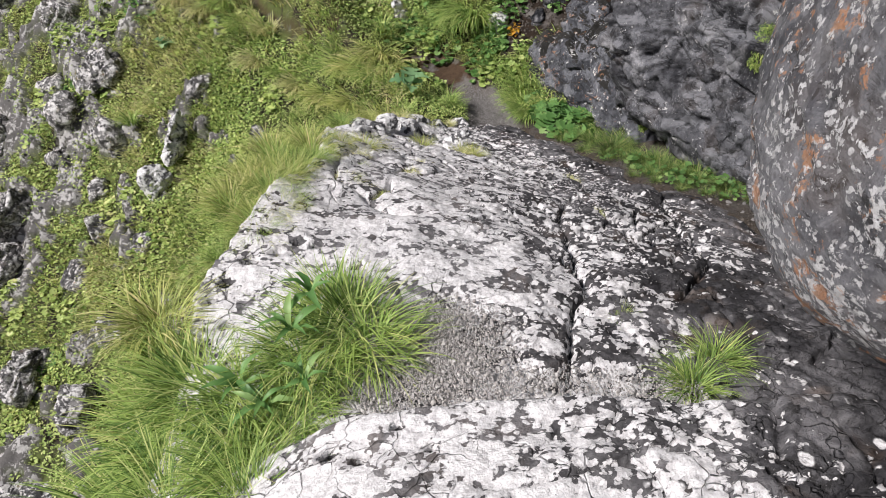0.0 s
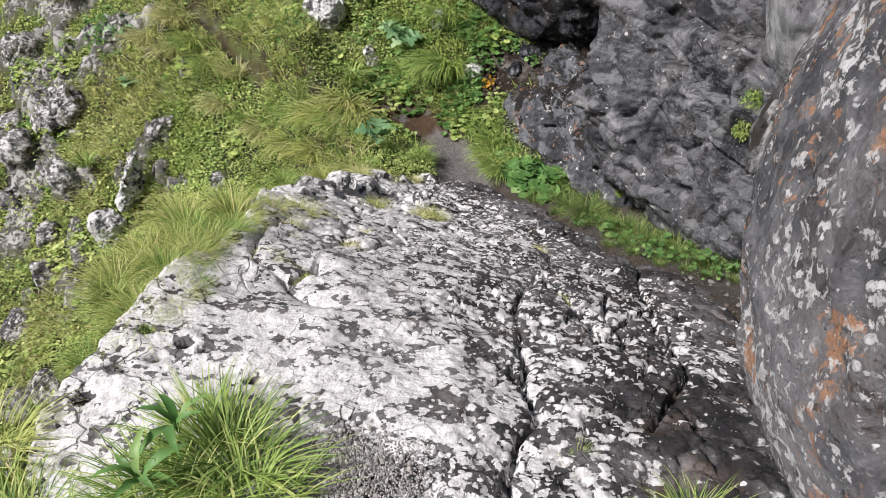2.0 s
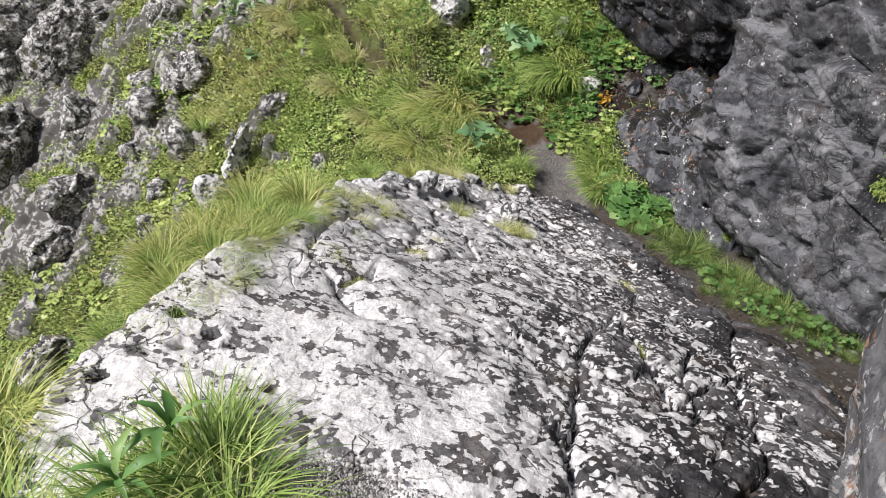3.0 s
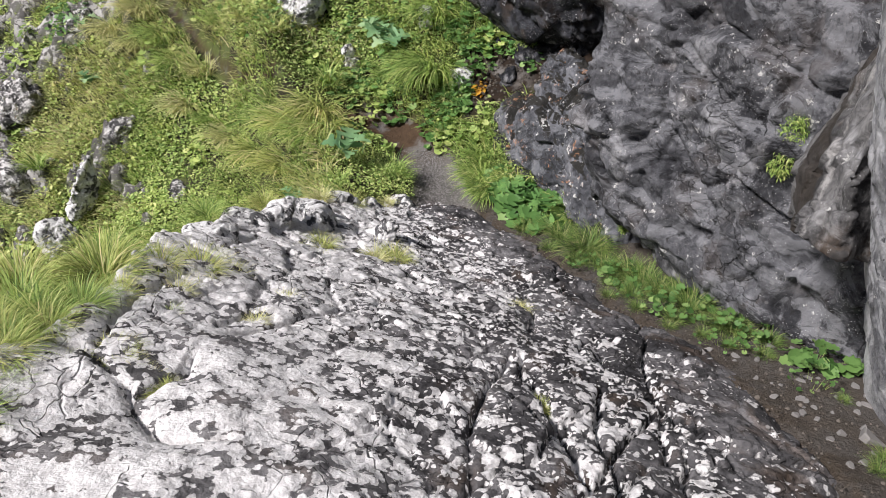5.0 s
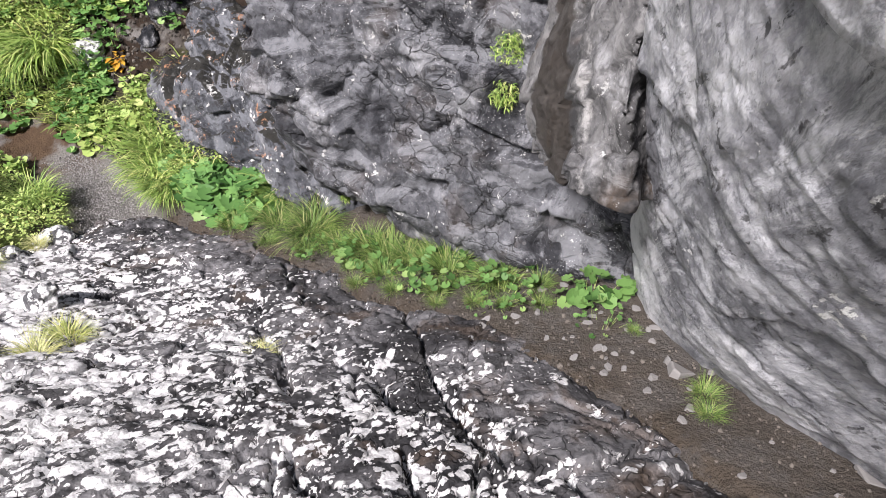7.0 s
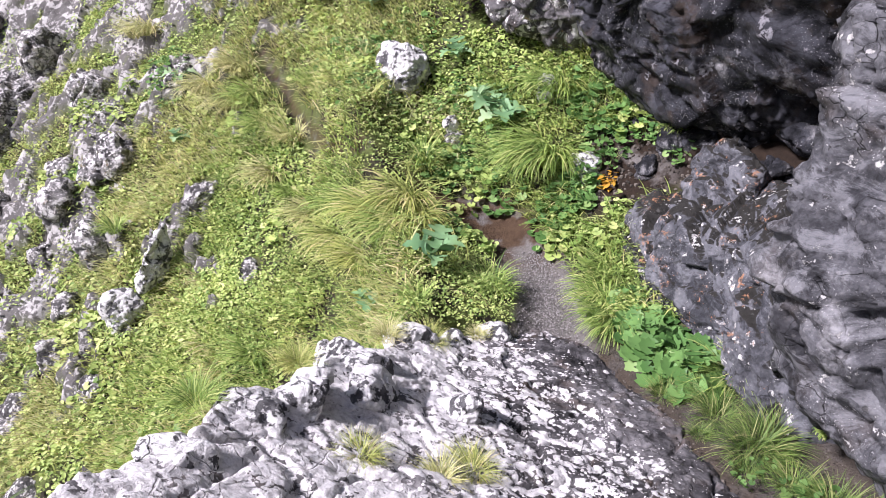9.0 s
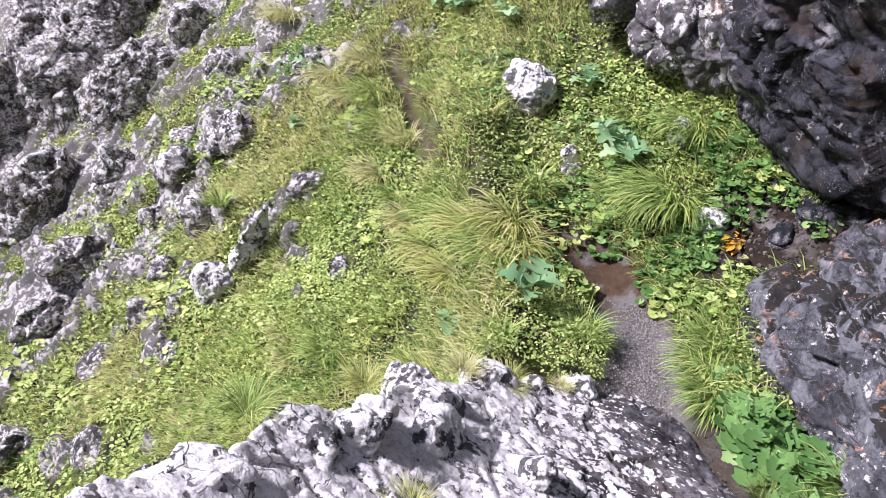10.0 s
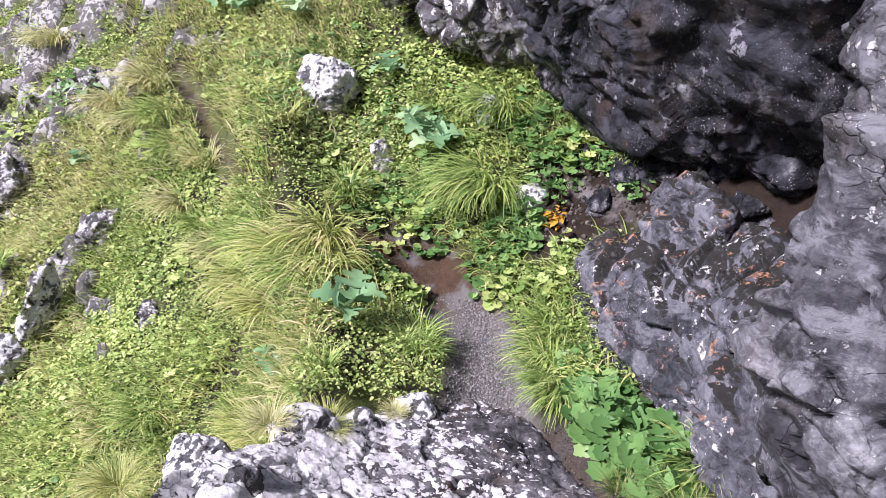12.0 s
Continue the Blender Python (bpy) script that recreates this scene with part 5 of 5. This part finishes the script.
def gravel(name, places, sizes, seed, label, material):
    rng = np.random.default_rng(seed)
    co = np.zeros(len(BITS[0].vertices) * 3, dtype=np.float32)
    BITS[seed % 3].vertices.foreach_get("co", co)
    tv = co.reshape(-1, 3)
    tt = np.array([p.vertices[:] for p in BITS[seed % 3].polygons])
    v, t = strewn((tv, tt), places, rng.uniform(0, 6.283, len(places)), rng.normal(0, 0.3, len(places)), sizes, rng)
    me = mesh_of(name, v, t, False)
    return tagged(put(name, me, material), label, "gravel", kind="stuff")


def stone_material():
    n = Nodes("gravel_stone")
    rnd = n.t.nodes.new("ShaderNodeNewGeometry").outputs["Random Per Island"]
    col = n.mix(n.ramp(rnd, 0.0, 1.0), (0.34, 0.33, 0.32), (0.62, 0.605, 0.58))
    col = n.mix(n.ramp(n.noise(60, 4), 0.35, 0.7), n.mix(1.0, col, (0.7, 0.68, 0.66), 'MULTIPLY'), col)
    return n.finish(col, 0.9, n.bump(n.noise(150, 3), 0.003, 0.6), 0.25)


STONE = stone_material()


def rubble_material():
    n = Nodes("gully_stone")
    rnd = n.t.nodes.new("ShaderNodeNewGeometry").outputs["Random Per Island"]
    col = n.mix(n.ramp(rnd, 0.0, 1.0), (0.035, 0.03, 0.025), (0.17, 0.15, 0.13))
    return n.finish(n.mix(n.noise(50, 4), n.mix(1.0, col, (0.7, 0.68, 0.66), 'MULTIPLY'), col), 0.9, n.bump(n.noise(120, 3), 0.003, 0.6), 0.25)


RUBBLE = rubble_material()


def path_stone_material():
    n = Nodes("path_stone")
    rnd = n.t.nodes.new("ShaderNodeNewGeometry").outputs["Random Per Island"]
    col = n.mix(n.ramp(rnd, 0.0, 1.0), (0.09, 0.083, 0.078), (0.27, 0.26, 0.25))
    return n.finish(col, 0.85, n.bump(n.noise(120, 3), 0.003, 0.6), 0.3)


PATH_STONE = path_stone_material()


def build_gravel():
    rng = np.random.default_rng(9)
    x = np.concatenate([rng.normal(-0.15, 0.15, 15000), rng.uniform(-0.35, 0.8, 2500)])
    y = np.concatenate([rng.normal(1.6, 0.15, 15000), rng.normal(1.42, 0.05, 2500)])
    z = slab_level(x, y) + 0.05 + 0.06 * fbm(np.stack([x, y, 0 * x], 1) * 1.1, 3, 73) + rng.uniform(-0.012, 0.004, len(x))
    gravel("gravel", np.stack([x, y, z], 1), rng.uniform(0.003, 0.0065, len(x)) * np.where(rng.random(len(x)) < 0.04, 2.6, 1), 0, "grey limestone gravel lying in a hollow of the slab", STONE)
    u = rng.uniform(0, 1, 3600)
    x = 0.33 + rng.normal(0, 0.13, 3600) - 0.3 * np.maximum(0, u - 0.6)
    y = 6.35 + 1.3 * u
    ok = path_distance(x, y) < 0.26
    gravel("path_gravel", on_ground(x[ok], y[ok], 0.004), rng.uniform(0.005, 0.014, ok.sum()), 1, "fine grey gravel on the narrow footpath", PATH_STONE)
    x, y = rng.uniform(0.5, 2.6, 4500), rng.uniform(2.3, 6.4, 4500)
    ok = (x > along(y, RIGHT_EDGE) - 0.05) & (x < along(y, CLIFF_LINE))
    x, y = x[ok], y[ok]
    s = rng.uniform(0.003, 0.011, len(x)) * np.where(rng.random(len(x)) < 0.08, 2.0, 1)
    gravel("gully_rubble", on_ground(x, y, 0.003), s, 2, "broken stones and grit on the gully floor", RUBBLE)


build_gravel()
rng_s = random.Random(77)


def shard_mesh(rng, size):
    """A thin broken flake of stone: an uneven outline with a chamfered top."""
    n = rng.randint(5, 7)
    turn = [6.283 * (k + rng.uniform(-0.3, 0.3)) / n for k in range(n)]
    reach = [size * rng.uniform(0.55, 1.0) for k in range(n)]
    thick = size * rng.uniform(0.18, 0.4)
    v = []
    for f, z in ((1.0, -0.01), (1.0, thick * 0.7), (0.82, thick)):
        v += [(f * r * math.cos(a), 0.7 * f * r * math.sin(a), z + (0.25 * thick * math.cos(a) if z > 0 else 0)) for a, r in zip(turn, reach)]
    v.append((0, 0, thick))
    t = []
    for ring in (0, n):
        for k in range(n):
            q = (k + 1) % n
            t += [(ring + k, ring + q, ring + n + q), (ring + k, ring + n + q, ring + n + k)]
    t += [(2 * n + k, 2 * n + (k + 1) % n, 3 * n) for k in range(n)]
    return mesh_of("flat_stone", v, t, False)


for k in range(90):
    sx, sy = rng_s.uniform(1.75, 2.55), rng_s.uniform(2.4, 4.6)
    ob = put("flat_stone", shard_mesh(rng_s, 0.07 if k < 7 else rng_s.uniform(0.012, 0.035)), PATH_STONE, (sx, sy, level_at(sx, sy) + 0.004))
    ob.rotation_euler = (rng_s.uniform(-0.25, 0.25), rng_s.uniform(-0.25, 0.25), rng_s.uniform(0, 6))
    tagged(ob, "thin flat shard of grey limestone on earth", "stone", "loose shards in the gully")


def moss_cushion(x, y, z, radii, seed, label="cushion of green moss and herbs on the rock face"):
    rng = np.random.default_rng(seed)
    d = rng.normal(0, 1, (900, 3))
    d /= np.linalg.norm(d, axis=1)[:, None]
    at = d * np.array(radii) * rng.uniform(0.6, 1.05, (900, 1))
    v, t = strewn(SPEAR, at, rng.uniform(0, 6.283, 900), rng.normal(0.5, 0.5, 900), rng.uniform(0.014, 0.034, 900), rng)
    tagged(put("moss_cushion", mesh_of("moss_cushion", v, t), LUSH_GRASS, (x, y, z)), label, "moss", "moss cushions")


moss_cushion(2.13, 4.56, -0.9, (0.06, 0.08, 0.13), 1)
moss_cushion(2.1, 4.52, -1.02, (0.06, 0.07, 0.08), 2)
moss_cushion(2.03, 5.08, -1.03, (0.03, 0.05, 0.05), 3)
moss_cushion(1.66, 5.41, -2.08, (0.03, 0.04, 0.05), 5)
moss_cushion(1.15, 8.25, level_at(1.15, 8.25) + 0.08, (0.12, 0.12, 0.08), 4, "clump of dark green leaves in the damp hollow")

# yellowed plant on the damp bank
YELLOW = leaf_material("yellowed_leaves", (0.5, 0.27, 0.03), (0.6, 0.36, 0.05), (0.45, 0.2, 0.03), 0.2)
leaf_cluster("withered_plant", 0.72, 8.06, -2.37, 0.07, 60, 0.07, 700, YELLOW, "withered plant with bright yellow-orange leaves on wet rock", 0.14, OVAL)

for k, (sx, sy, r) in enumerate([(1.0, 8.08, 0.15), (1.25, 8.45, 0.2), (0.98, 8.62, 0.14), (1.15, 8.2, 0.17), (1.4, 8.1, 0.2), (1.1, 8.85, 0.2), (0.9, 8.5, 0.1), (1.75, 8.0, 0.32), (2.05, 8.35, 0.36), (2.05, 7.7, 0.3), (2.35, 8.05, 0.4), (1.65, 8.5, 0.28), (1.8, 7.6, 0.25), (2.3, 8.7, 0.4)]):
    small_rock("wet_stone", (sx, sy, level_at(sx, sy) - 0.05 * r), (r, r * 0.8, r * 0.7), DARK_ROCK, "wet stone in the seeping hollow, darkened for the shade there", 520 + k, 5, (15 * k, 10, 40 * k), 9, group="stones in the hollow")
rng_w = np.random.default_rng(31)
gx, gy = rng_w.uniform(0.55, 1.5, 900), rng_w.uniform(7.8, 8.9, 900)
gravel("hollow_shards", on_ground(gx, gy, 0.004), rng_w.uniform(0.008, 0.035, 900), 1, "broken wet shards and grit in the damp hollow", RUBBLE)
for k, (cx, cy, n, s) in enumerate([(1.2, 8.1, 40, 0.06), (1.1, 8.3, 30, 0.06), (0.72, 8.22, 26, 0.07)]):
    leaf_cluster("leafy_clump", cx, cy, None, 0.12, n, s, 760 + k, BIG_LEAF, "small dark green leaves growing between wet stones", 0.12)
rng_c = random.Random(5)
for k in range(26):
    cx, cy = rng_c.uniform(-7.0, -1.5), rng_c.uniform(6.0, 11.5)
    if path_distance(np.array([cx]), np.array([cy]))[0] > 0.4:
        leaf_cluster("leafy_clump", cx, cy, None, rng_c.uniform(0.2, 0.4), 70, rng_c.uniform(0.06, 0.1), 800 + k, (HERB, YELLOW_HERB, BIG_LEAF)[k % 3], "clump of broad soft leaves on the grassy slope")
